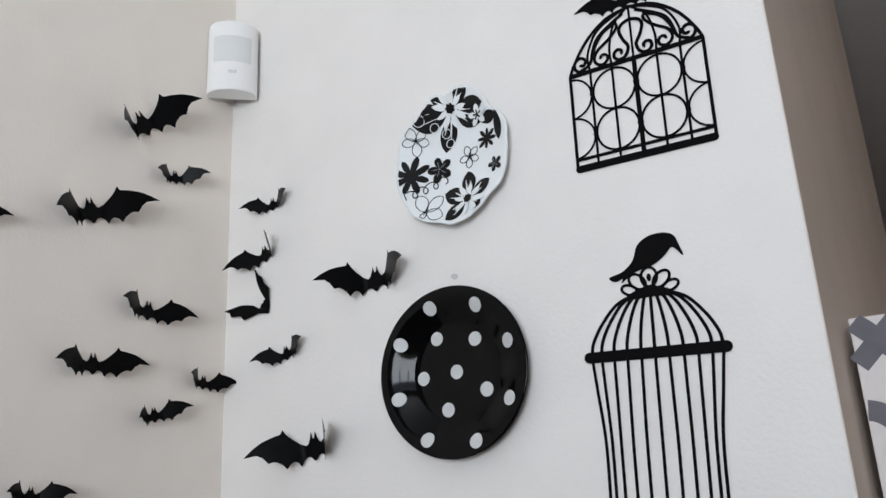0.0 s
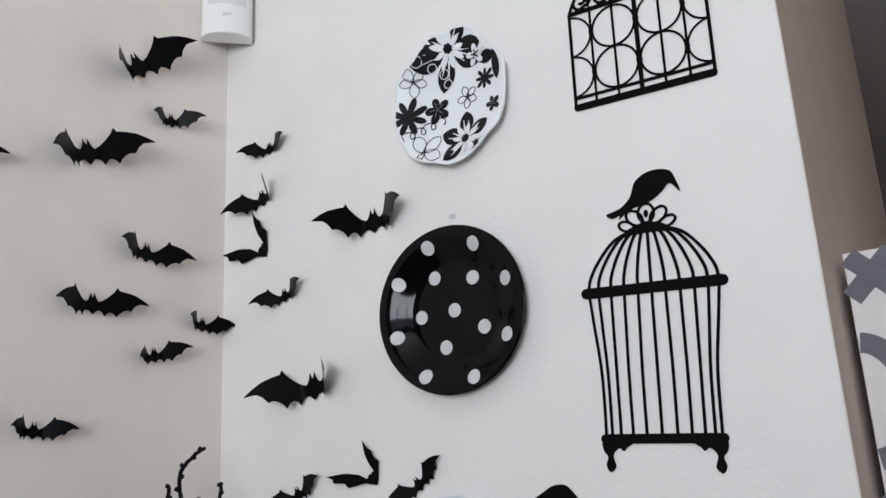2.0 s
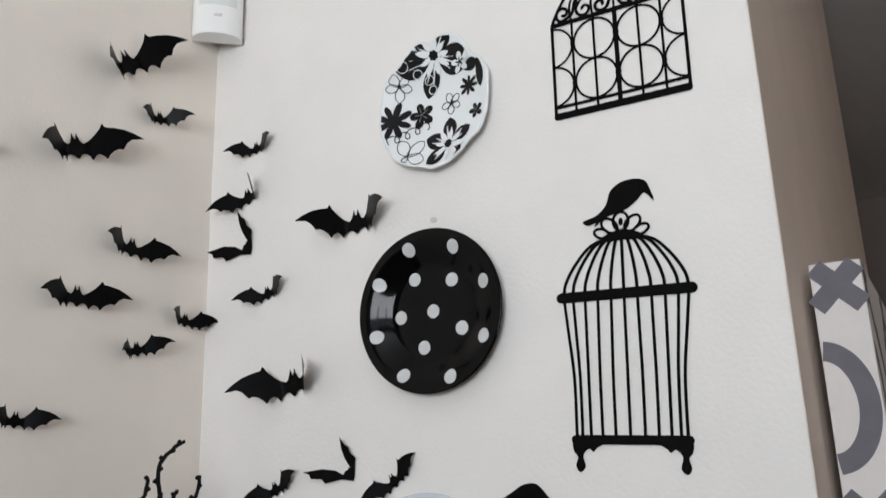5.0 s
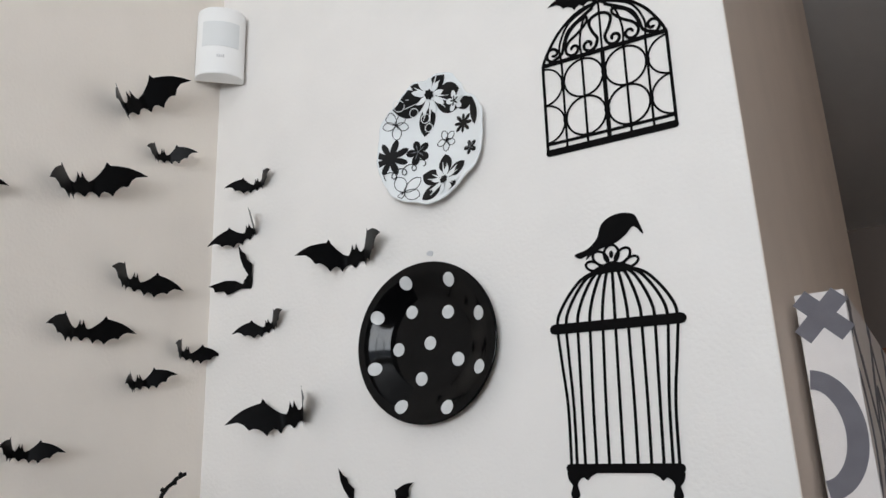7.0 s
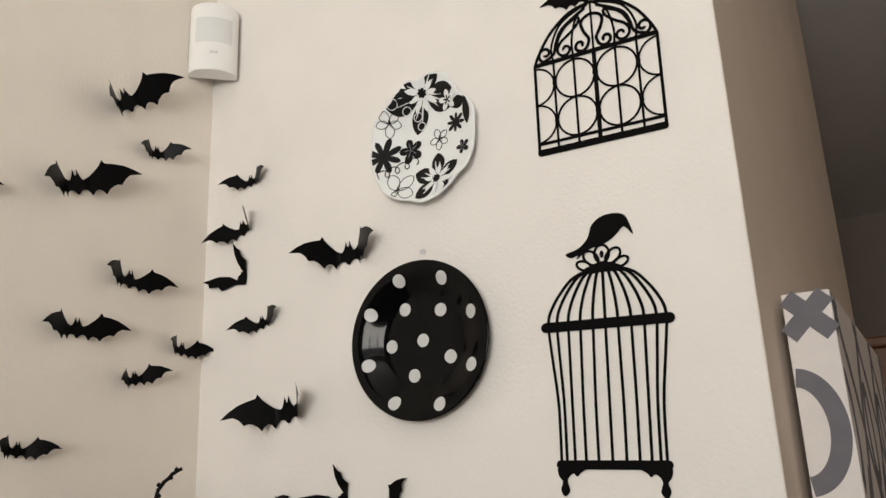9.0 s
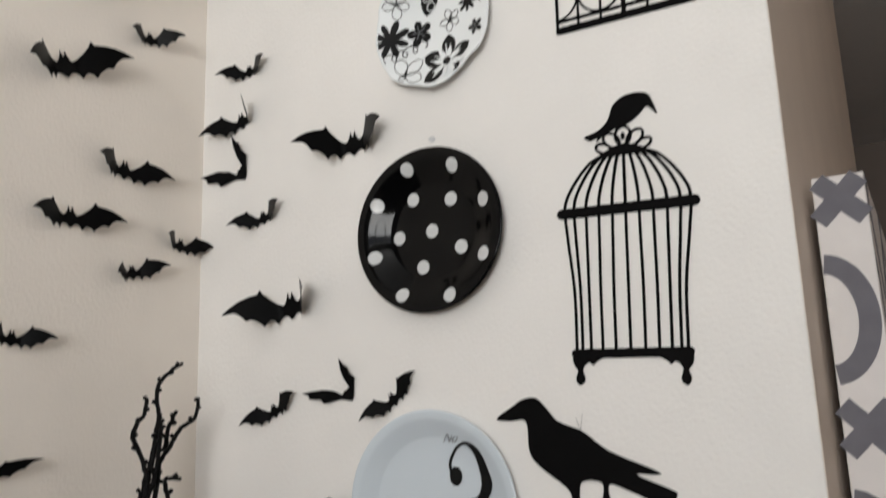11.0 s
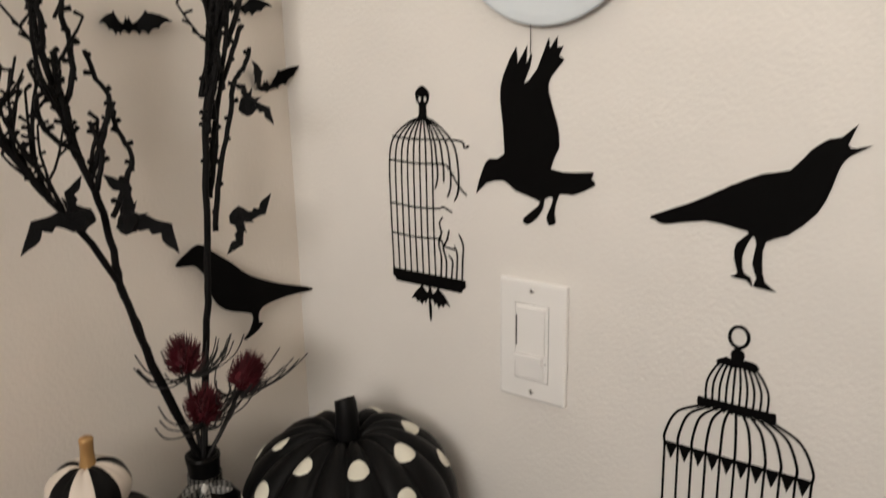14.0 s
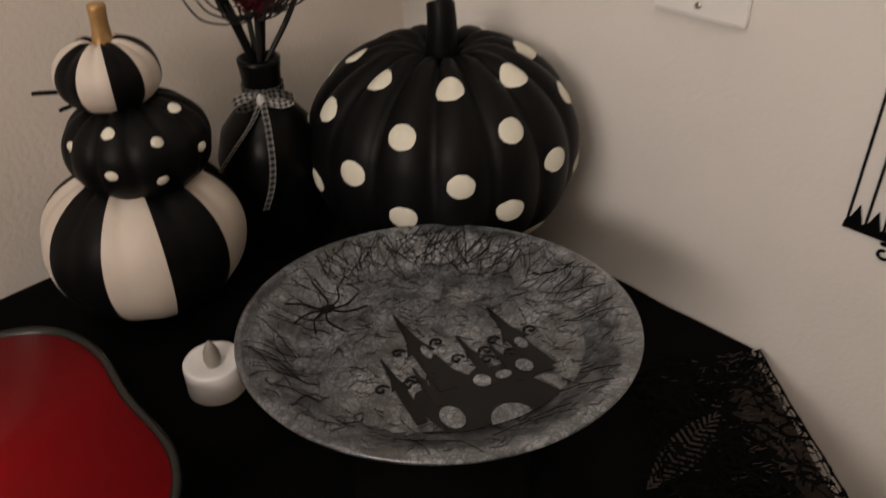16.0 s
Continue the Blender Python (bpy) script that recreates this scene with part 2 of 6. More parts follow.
def slab(bm, rings, z0, z1, lift=None):
    """A flat plate cut to an outline (and holes), from height z0 to z1; lift adds a height for each place."""
    from mathutils.geometry import tessellate_polygon
    f = lift or (lambda x, y: 0.0)
    loops = [[Vector((x, y, 0)) for x, y in r] for r in rings]
    tris = tessellate_polygon(loops)
    flat = [p for r in loops for p in r]
    top = [bm.verts.new((p.x, p.y, z1 + f(p.x, p.y))) for p in flat]
    low = [bm.verts.new((p.x, p.y, z0 + f(p.x, p.y))) for p in flat]
    for a, b, c in tris:
        n = (flat[b] - flat[a]).cross(flat[c] - flat[a]).z
        if abs(n) < 1e-14:
            continue
        t = (a, b, c) if n > 0 else (a, c, b)
        try:
            bm.faces.new([top[i] for i in t])
        except ValueError:
            pass
    k = 0
    for r in loops:
        for i in range(len(r)):
            j = (i + 1) % len(r)
            try:
                bm.faces.new((low[k + i], low[k + j], top[k + j], top[k + i]))
            except ValueError:
                pass
        k += len(r)
    return bm


def ribbon(bm, pts, width, z0, z1, lift=None, closed=False):
    """A flat strip of even or changing width along a line in the plane."""
    f = lift or (lambda x, y: 0.0)
    k = len(pts)
    rows = []
    for i, p in enumerate(pts):
        a = pts[i - 1] if (i or closed) else p
        b = pts[(i + 1) % k] if (i < k - 1 or closed) else p
        dx, dy = b[0] - a[0], b[1] - a[1]
        l = math.hypot(dx, dy) or 1e-9
        w = (width[i] if isinstance(width, (list, tuple)) else width) / 2
        nx, ny = -dy / l * w, dx / l * w
        rows.append([bm.verts.new((p[0] + s * nx, p[1] + s * ny, z + f(p[0], p[1]))) for s, z in ((1, z0), (1, z1), (-1, z1), (-1, z0))])
    for i in range(k if closed else k - 1):
        q, r = rows[i], rows[(i + 1) % k]
        for j in range(3):
            bm.faces.new((q[j], q[j + 1], r[j + 1], r[j]))
    if not closed:
        bm.faces.new(rows[0][::-1])
        bm.faces.new(rows[-1])
    return bm


def ring_pts(cx, cy, rx, ry=None, n=28, a0=0.0, a1=360.0):
    ry = rx if ry is None else ry
    full = abs(a1 - a0) >= 359.9
    return [(cx + rx * math.cos(radians(a0 + (a1 - a0) * i / (n if full else n - 1))), cy + ry * math.sin(radians(a0 + (a1 - a0) * i / (n if full else n - 1)))) for i in range(n)]


def pill(x0, x1, y0, y1, n=6):
    r = (y1 - y0) / 2
    cy = (y0 + y1) / 2
    return ring_pts(x1 - r, cy, r, n=n, a0=-90, a1=90) + ring_pts(x0 + r, cy, r, n=n, a0=90, a1=270)


def tube(bm, pts, r0, r1=None, sides=6, caps=True):
    """A tapered round rod along a line in space."""
    r1 = r0 if r1 is None else r1
    rows = []
    k = len(pts)
    up = Vector((0.31, 0.52, 0.79))
    for i, p in enumerate(pts):
        p = Vector(p)
        d = (Vector(pts[min(i + 1, k - 1)]) - Vector(pts[max(i - 1, 0)])).normalized()
        s = d.cross(up)
        if s.length < 0.05:
            s = d.cross(Vector((1, 0, 0)))
        s.normalize()
        t = d.cross(s)
        r = r0 + (r1 - r0) * i / max(k - 1, 1)
        rows.append([bm.verts.new(p + (s * math.cos(2 * math.pi * j / sides) + t * math.sin(2 * math.pi * j / sides)) * r) for j in range(sides)])
    for q, r in zip(rows, rows[1:]):
        for j in range(sides):
            bm.faces.new((q[j], q[(j + 1) % sides], r[(j + 1) % sides], r[j]))
    if caps:
        bm.faces.new(rows[0][::-1])
        bm.faces.new(rows[-1])
    return bm


def lathe(bm, prof, n=48, centre=(0, 0, 0), wave=None):
    """A turned shape from (radius, height) pairs; wave scales the radius by angle."""
    rows = []
    for r, z in prof:
        rows.append([bm.verts.new((centre[0] + r * (wave(2 * math.pi * j / n) if wave else 1) * math.cos(2 * math.pi * j / n), centre[1] + r * (wave(2 * math.pi * j / n) if wave else 1) * math.sin(2 * math.pi * j / n), centre[2] + z)) for j in range(n)])
    for q, r in zip(rows, rows[1:]):
        for j in range(n):
            bm.faces.new((q[j], q[(j + 1) % n], r[(j + 1) % n], r[j]))
    for row, flip in ((rows[0], True), (rows[-1], False)):
        bm.faces.new(row[::-1] if flip else row)
    return bm


def box(bm, x0, x1, y0, y1, z0, z1, bevel=0.0):
    m = Matrix.Translation(((x0 + x1) / 2, (y0 + y1) / 2, (z0 + z1) / 2)) @ Matrix.Diagonal((x1 - x0, y1 - y0, z1 - z0, 1))
    made = bmesh.ops.create_cube(bm, size=1, matrix=m)["verts"]
    if bevel:
        edges = list({e for v in made for e in v.link_edges})
        bmesh.ops.bevel(bm, geom=edges, offset=bevel, segments=2, affect="EDGES", profile=0.6)
    return bm


B = bmesh.new


def structure(name, bm, mat, label, category):
    return tagged(part(name, bm, mat), label, category, kind="structure")


# ---- the room ----
CEIL_Z, END_X, ROOM_X = 2.72, 0.646, 2.5
# LEFT_END cuts the left wall short so black glaze reflects a dark space.
LEFT_END, FAR_X = -0.78, -2.2
structure("wall_left", box(B(), -0.12, 0, LEFT_END, 0.12, 0, CEIL_Z), WARMLITPAINT, "white textured plaster wall tinted for warm light", "wall")
# Two unseen walls, added and kept dark to hold reflections on black down.
structure("wall_unseen_dark", box(B(), FAR_X, -0.124, LEFT_END, LEFT_END + 0.12, 0, CEIL_Z), DARKREFLECT, "unseen dark wall added to darken glossy reflections", "wall")
structure("wall_unseen_far", box(B(), FAR_X - 0.12, FAR_X, BACK_Y - 0.12, LEFT_END + 0.12, 0, CEIL_Z), DARKREFLECT, "unseen dark wall added to darken glossy reflections", "wall")
structure("wall_right", slab(B(), [[(0, 0.0), (END_X - 0.0015, 0.0), (END_X - 0.0006, 0.0004), (END_X - 0.0004, 0.0012), (END_X - 0.004, 0.0012), (0.668, 1.02), (0.55, 1.02), (0.55, 0.12), (0, 0.12)]], 0, CEIL_Z), PAINT, "off-white textured plaster wall with a free end", "wall")
structure("wall_end", slab(B(), [[(END_X - 0.0038, 0.0014), (END_X, 0.0014), (0.672, 1.02), (0.6682, 1.02)]], 0, CEIL_Z - 0.002), TANPAINT, "tan painted end face of the white wall", "wall")
structure("floor", box(B(), -2.32, ROOM_X + 0.12, BACK_Y - 0.12, 3.3, -0.08, 0), FLOORM, "brown wooden floor", "floor")
structure("ceiling", box(B(), -2.32, ROOM_X + 0.12, BACK_Y - 0.12, 3.3, CEIL_Z, CEIL_Z + 0.1), CEIL, "plain white ceiling", "ceiling")
# Unseen reflector: set close and tan to warm the left wall and wall end.
structure("wall_bounce", box(B(), ROOM_X, ROOM_X + 0.12, BACK_Y - 0.12, 3.3, 0, CEIL_Z), BOUNCEPAINT, "unseen tan wall added to bounce warm light", "wall")
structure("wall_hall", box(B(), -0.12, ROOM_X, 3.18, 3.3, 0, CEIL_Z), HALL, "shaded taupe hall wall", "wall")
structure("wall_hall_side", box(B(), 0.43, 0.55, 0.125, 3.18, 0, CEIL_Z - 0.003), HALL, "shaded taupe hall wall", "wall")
bm = B()
for x0, x1, z0, z1 in ((-2.2, WIN_X0, 0, CEIL_Z), (WIN_X1, ROOM_X, 0, CEIL_Z), (WIN_X0, WIN_X1, 0, WIN_Z0), (WIN_X0, WIN_X1, WIN_Z1, CEIL_Z)):
    box(bm, x0, x1, BACK_Y - 0.12, BACK_Y, z0, z1)
structure("wall_window", bm, ROOMPAINT, "beige wall around a window", "wall")
win = thing("window_1", Matrix.Translation((0, BACK_Y, 0)), "white framed window letting daylight in", "window", kind="structure")
bm = B()
for x0, x1, z0, z1 in ((WIN_X0, WIN_X1, WIN_Z0, WIN_Z0 + 0.05), (WIN_X0, WIN_X1, WIN_Z1 - 0.05, WIN_Z1), (WIN_X0, WIN_X0 + 0.05, WIN_Z0 + 0.05, WIN_Z1 - 0.05), (WIN_X1 - 0.05, WIN_X1, WIN_Z0 + 0.05, WIN_Z1 - 0.05)):
    box(bm, x0 + 0.002, x1 - 0.002, -0.01, 0.03, z0 + 0.002, z1 - 0.002)
part("window_frame", bm, FRAMEW, win)
part("mullion", box(B(), 0.935, 0.965, 0.0, 0.025, WIN_Z0 + 0.05, WIN_Z1 - 0.05), FRAMEW, win)

# the hall behind the wall's end: a tall wooden cabinet
hall_cab = thing("cabinet", Matrix.Translation((0.9, 2.55, 0)), "tall red-brown wooden cabinet in the shaded hall", "cabinet")
part("body", box(B(), -0.32, 0.4, 0, 0.4, 0, 2.06, 0.004), WOOD, hall_cab)
part("cornice", box(B(), -0.34, 0.42, -0.02, 0.42, 2.062, 2.1, 0.008), WOOD, hall_cab)
for k in (0, 1):
    d = part("door", box(B(), -0.3 + 0.35 * k, 0.03 + 0.35 * k, -0.02, -0.002, 0.1, 1.98, 0.003), WOOD, hall_cab)
    part("handle", box(B(), 0.0 + 0.06 * k, 0.012 + 0.06 * k, -0.035, -0.021, 1.0, 1.12, 0.003), SCREW, d, "metal handle")

# ---- corner table with its cloths ----
TOP_Z = 0.900
EDGE = [(0.004, -0.004), (0.399, -0.004), (0.60, -0.172), (0.66, -0.26), (0.66, -0.86), (0.004, -0.86)]
table = thing("corner_table", Matrix.Identity(4), "counter-high walnut corner table under black cloths", "table")
part("tabletop", slab(B(), [EDGE[::-1]], TOP_Z - 0.03, TOP_Z), TABLEWOOD, table)
for x, y in ((0.05, -0.05), (0.05, -0.8), (0.6, -0.8), (0.37, -0.05)):
    part("leg", box(B(), x - 0.025, x + 0.025, y - 0.025, y + 0.025, 0, TOP_Z - 0.031, 0.003), TABLEWOOD, table)


def cloth_z(x, y):
    """The cloth lies over a low riser at the left and falls to the table at the right."""
    edge = 0.235 - 0.13 * min(max((y + 0.12) / 0.08, 0), 1)
    s = min(max((x - edge) / 0.075, 0), 1)
    s = s * s * (3 - 2 * s)
    return 0.957 * (1 - s) + 0.9065 * s + 0.0012 * math.sin(31 * x + 9 * y) * s + 0.001 * math.sin(57 * y - 12 * x) * s


def inside(x, y, inset):
    """Whether a place lies within the table's slanted front edge, drawn in by inset."""
    return (x - 0.399) * 0.642 + (y + 0.004) * 0.767 < -inset and x < 0.655


bm = B()
NX, NY = 66, 84
grid = {}
for i in range(NX + 1):
    for j in range(NY + 1):
        x, y = 0.004 + 0.651 * i / NX, -0.004 - 0.85 * j / NY
        lim = 0.399 + (-0.004 - y) * 1.195 - (0.006 + 0.038 * min(1, max(0, (-y - 0.01) / 0.05)) + 0.022 * noise.noise((y * 26, 3.1, 0)))
        x = min(x, lim)
        grid[i, j] = bm.verts.new((x, y, cloth_z(x, y) + 0.0015 * noise.noise((x * 25, y * 25, 0.4))))
for i in range(NX):
    for j in range(NY):
        q = [grid[i, j], grid[i, j + 1], grid[i + 1, j + 1], grid[i + 1, j]]
        if len({tuple(round(c, 5) for c in v.co) for v in q}) == 4:
            bm.faces.new(q)
tagged(part("tablecloth", bm, CLOTH, None, "", True), "matte black cloth draped over the corner table", "tablecloth")

# black lace along the slanted edge: threads woven in wandering nets, with solid leaf motifs
rng = random.Random(5)
lace = thing("lace_runner", Matrix.Identity(4), "black lace runner with leaf motifs along the table edge", "lace")
bm = B()


def lace_at(s, d):
    """A place on the lace: s along the slanted edge, d in from it."""
    return 0.402 + 0.767 * s - 0.642 * d, -0.006 - 0.642 * s - 0.767 * d


def lace_z(x, y):
    return max(cloth_z(x, y), 0.906) + 0.0035


for k in range(640):
    s, d = rng.uniform(0, 0.26), rng.uniform(0.0, 0.11) ** 1.0
    a = rng.uniform(0, math.pi)
    l = rng.uniform(0.006, 0.022)
    pts = []
    for q in range(5):
        f = q / 4 - 0.5
        b = a + f * rng.uniform(-1.2, 1.2)
        x, y = lace_at(max(0.0, s + l * f * math.cos(b)), max(0.0005, d + l * f * math.sin(b)))
        pts.append((x, y, lace_z(x, y) + rng.uniform(0, 0.0006)))
    if all(p[1] < -0.003 for p in pts):
        tube(bm, pts, rng.choice((0.0005, 0.0008, 0.0012)), sides=4)
tagged(part("net", bm, LACE, lace), kind="stuff")
bm = B()
for k in range(420):
    s, d = rng.uniform(0.0, 0.26), abs(rng.gauss(0.0, 0.032)) + 0.002
    x, y = lace_at(s, d)
    if y < -0.006:
        a, l = rng.gauss(0.9, 0.5), rng.uniform(0.0012, 0.0035)
        z = lace_z(x, y)
        tube(bm, [(x - l * math.cos(a), y - l * math.sin(a), z), (x + l * math.cos(a), y + l * math.sin(a), z + 0.0003)], 0.0004, sides=4)
tagged(part("brown_stitches", bm, LACEBROWN, lace, "brown stitches between the threads"), kind="stuff")
for k in range(26):
    s, d, a = rng.uniform(0.01, 0.25), rng.uniform(0.006, 0.09), rng.uniform(0, 6.28)
    cx, cy = lace_at(s, d)
    l = rng.uniform(0.006, 0.012)
    leaf = [(0, 0)] + [(l * t, 0.32 * l * math.sin(math.pi * t)) for t in (0.2, 0.4, 0.6, 0.8)] + [(l, 0)] + [(l * t, -0.32 * l * math.sin(math.pi * t)) for t in (0.8, 0.6, 0.4, 0.2)]
    out = [(cx + x * math.cos(a) - y * math.sin(a), cy + x * math.sin(a) + y * math.cos(a)) for x, y in leaf]
    if max(y for _, y in out) < -0.004:
        part("leaf_motif", slab(B(), [out], lace_z(cx, cy) + 0.0006, lace_z(cx, cy) + 0.0011), LACE, lace)
for e, w in ((0.0006, 0.0016), (0.004, 0.0008)):
    bm = B()
    pts = [lace_at(s, e) for s in [0.005 * i for i in range(54)]]
    tube(bm, [(x, y, lace_z(x, y) + 0.0007 + 0.0004 * math.sin(i)) for i, (x, y) in enumerate(pts)], w / 2, sides=5)
    part("border_cord", bm, LACE, lace)


bm = B()
for k in range(17):
    f = k / 16
    wv = 0.0115 * math.sin(math.pi * (0.08 + 0.88 * f))
    x, y = 0.4155 - 0.002 * f, -0.172 + 0.080 * f
    ribbon(bm, [(x - wv, y + 0.006), (x, y), (x + wv, y + 0.006)], 0.0016, cloth_z(x, y) + 0.004, cloth_z(x, y) + 0.0046)
part("leaf_motif", bm, LACEBROWN, lace, "brown ribbed leaf woven in the lace")


# ---- flat cut-outs on the walls ----
HALF_BAT = [(0.0, 0.046), (0.008, 0.050), (0.018, 0.090), (0.029, 0.052), (0.045, 0.022), (0.062, 0.010), (0.10, 0.030), (0.15, 0.074), (0.185, 0.112), (0.207, 0.150), (0.225, 0.122), (0.29, 0.112), (0.36, 0.094), (0.43, 0.060), (0.5, 0.015),
            (0.45, 0.016), (0.405, 0.016), (0.365, -0.008), (0.332, -0.052), (0.30, -0.046), (0.27, -0.055), (0.235, -0.080), (0.212, -0.112), (0.19, -0.085), (0.16, -0.070), (0.135, -0.082), (0.115, -0.112), (0.10, -0.084), (0.075, -0.066), (0.05, -0.064), (0.03, -0.072), (0.012, -0.092), (0.0, -0.098)]
WING_TIP = 14


def bat_mesh(span, fold_l, fold_r, lift_l=0.0, lift_r=0.0, chord=1.0):
    """A cut-out bat whose wings are folded forward, away from the wall, along the body's sides."""
    bm = B()
    t = 0.0005
    from mathutils.geometry import tessellate_polygon

    def bend(x, y, side):
        f = radians(fold_r if side > 0 else fold_l)
        over = max(0.0, x - 0.06)
        turn = f * min(1.0, over / 0.05)
        soft = min(over, 0.05)
        far = over - soft
        u = min(x, 0.06) + soft * math.cos(turn / 2) + far * math.cos(f)
        w = soft * math.sin(turn / 2) + far * math.sin(f) - 0.05 * far * far * 4
        g = radians(lift_r if side > 0 else lift_l)
        y = y * chord
        if x > 0.06 and g:
            s_ = min(1.0, over / 0.04)
            du, dy = u - 0.06, y
            u, y = 0.06 + du * math.cos(g * s_) - dy * math.sin(g * s_), du * math.sin(g * s_) + dy * math.cos(g * s_)
        return Vector((side * u * span, y * span, w * span + 0.004 * span))

    # the wing is cut into strips so that it can bend
    xs = [0.0, 0.03, 0.06, 0.075, 0.09, 0.11, 0.16, 0.205, 0.26, 0.32, 0.38, 0.44, 0.499]
    upper, lower = HALF_BAT[:WING_TIP + 1], HALF_BAT[WING_TIP:]

    def level(chain, x):
        hits = []
        for (ax, ay), (bx, by) in zip(chain, chain[1:]):
            if (ax - x) * (bx - x) <= 0 and ax != bx:
                hits.append(ay + (by - ay) * (x - ax) / (bx - ax))
        return hits

    allx = sorted(set(xs + [p[0] for p in HALF_BAT]))
    for side in (1, -1):
        prev = None
        for x in allx:
            hi, lo = level(upper, x), level(lower, x)
            if not hi or not lo:
                continue
            col = (max(hi), min(lo))
            vs = []
            for dz in (t, 0):
                for y in col:
                    p = bend(x, y, side)
                    vs.append(bm.verts.new(p + Vector((0, 0, dz))))
            if prev:
                a, b = prev, vs
                quads = ((a[0], a[1], b[1], b[0]), (a[2], b[2], b[3], a[3]), (a[0], b[0], b[2], a[2]), (a[1], a[3], b[3], b[1]))
                for q in quads:
                    bm.faces.new(q if side > 0 else q[::-1])
            prev = vs
    return bm


BATS = [
    ("L", -0.1352, 2.1293, 0.1585, 38.2, 45, 45, 8, -3), ("L", -0.0864, 2.0784, 0.0893, 12.2, 33, 54, 2, 0), ("L", -0.1902, 2.0091, 0.1473, 19.4, 38, 37, -1, -4),
    ("L", -0.113, 1.9151, 0.1159, -2.4, 35, 31, -1, -5), ("L", -0.1741, 1.8514, 0.1175, 3.2, 29, 27, -3, -5), ("L", -0.0332, 1.8442, 0.0893, -4.5, 40, 38, 1, -1),
    ("L", -0.0974, 1.8046, 0.0879, 13.6, 41, 45, 0, -1), ("L", -0.226, 1.727, 0.0837, -3, 41, 40), ("L", -0.318, 1.973, 0.0912, 2, 30, 28),
    ("L", -0.246, 1.605, 0.112, 6, 58, 32, 74, 10, 0.52), ("L", -0.181, 1.482, 0.0795, 1, 30, 42), ("L", -0.246, 1.526, 0.0827, -20, 40, 42),
    ("L", -0.031, 1.422, 0.0975, 4, 30, 34, 48, 26, 0.7), ("L", -0.06, 1.5, 0.0731, -5, 34, 50), ("R", 0.0753, 2.0512, 0.0873, 5.8, 38, 33, -2, 0),
    ("R", 0.0644, 1.9912, 0.1154, 15.5, 30, 57, -5, 1), ("R", 0.2265, 1.9312, 0.1461, 4.2, 56, 40, -2, 0), ("R", 0.0998, 1.8686, 0.0901, 14.4, 41, 33, -2, 0),
    ("R", 0.141, 1.7648, 0.16, 8.8, 46, 51, -4, -3), ("R", 0.118, 1.654, 0.088, 24, 27, 22), ("R", 0.27, 1.661, 0.0827, 38, 36, 16),
    ("R", 0.186, 1.543, 0.1177, 31, 33, 46),
]
for w, u, v, span, roll, fl, fr, *lifts in BATS:
    ob = part("paper_bat", bat_mesh(span, fl, fr, *lifts), CARD)
    ob.matrix_world = on_wall(w, u, v, roll, 0.0015)
    size = "large" if span > 0.11 else "small"
    tagged(ob, f"{size} black card bat with folded wings on the wall", "bat decoration", "bats on the walls")

# two bats creased at the body, one wing raised upright
RAISED_BAT = [(0, 0), (-0.24, 0.05), (-0.56, -0.02), (-0.64, 0.08), (-0.85, 0.10), (-0.88, 0.19), (-1.0, 0.25), (-0.60, 0.29), (-0.36, 0.24), (-0.20, 0.14), (-0.17, 0.22), (-0.11, 0.24), (-0.09, 0.29), (-0.05, 0.28), (-0.14, 0.48), (-0.18, 0.66), (-0.18, 0.93), (-0.11, 0.78), (-0.04, 0.72), (-0.02, 0.60), (0.08, 0.48), (0.05, 0.38), (0.03, 0.14)]
for u, v, wide, high, twist in ((0.0715, 1.918, 0.066, 0.060, 3), (0.2215, 1.6605, 0.061, 0.047, 2)):
    out = [(x * wide, y * high) for x, y in RAISED_BAT]
    ob = part("paper_bat", slab(B(), [out[::-1]], 0, 0.0005, lambda x, y: 0.22 * max(0.0, y - 0.012) + 0.10 * max(0.0, -x - 0.012)), CARD)
    ob.matrix_world = on_wall("R", u, v, twist, 0.0015)
    tagged(ob, "small black card bat with one wing raised upright", "bat decoration", "bats on the walls")

# raven silhouettes: outlines about their own middles
RAVEN_STANDING = [(-0.119, 0.039), (-0.102, 0.050), (-0.091, 0.056), (-0.079, 0.056), (-0.069, 0.046), (-0.060, 0.036), (-0.038, 0.027), (-0.016, 0.011), (0.023, -0.005), (0.022, -0.008), (0.006, -0.008), (0.035, -0.020), (0.037, -0.024), (0.034, -0.028), (0.022, -0.030), (-0.001, -0.021),
                  (-0.017, -0.016), (-0.018, -0.027), (-0.012, -0.035), (-0.020, -0.0335), (-0.031, -0.033), (-0.025, -0.029), (-0.024, -0.015), (-0.042, -0.015), (-0.045, -0.034), (-0.0505, -0.046), (-0.043, -0.0505), (-0.050, -0.0525), (-0.065, -0.0540), (-0.067, -0.0500), (-0.057, -0.0465), (-0.0515, -0.036), (-0.051, -0.028), (-0.056, -0.019), (-0.078, -0.003), (-0.088, 0.010), (-0.090, 0.036), (-0.105, 0.037)]
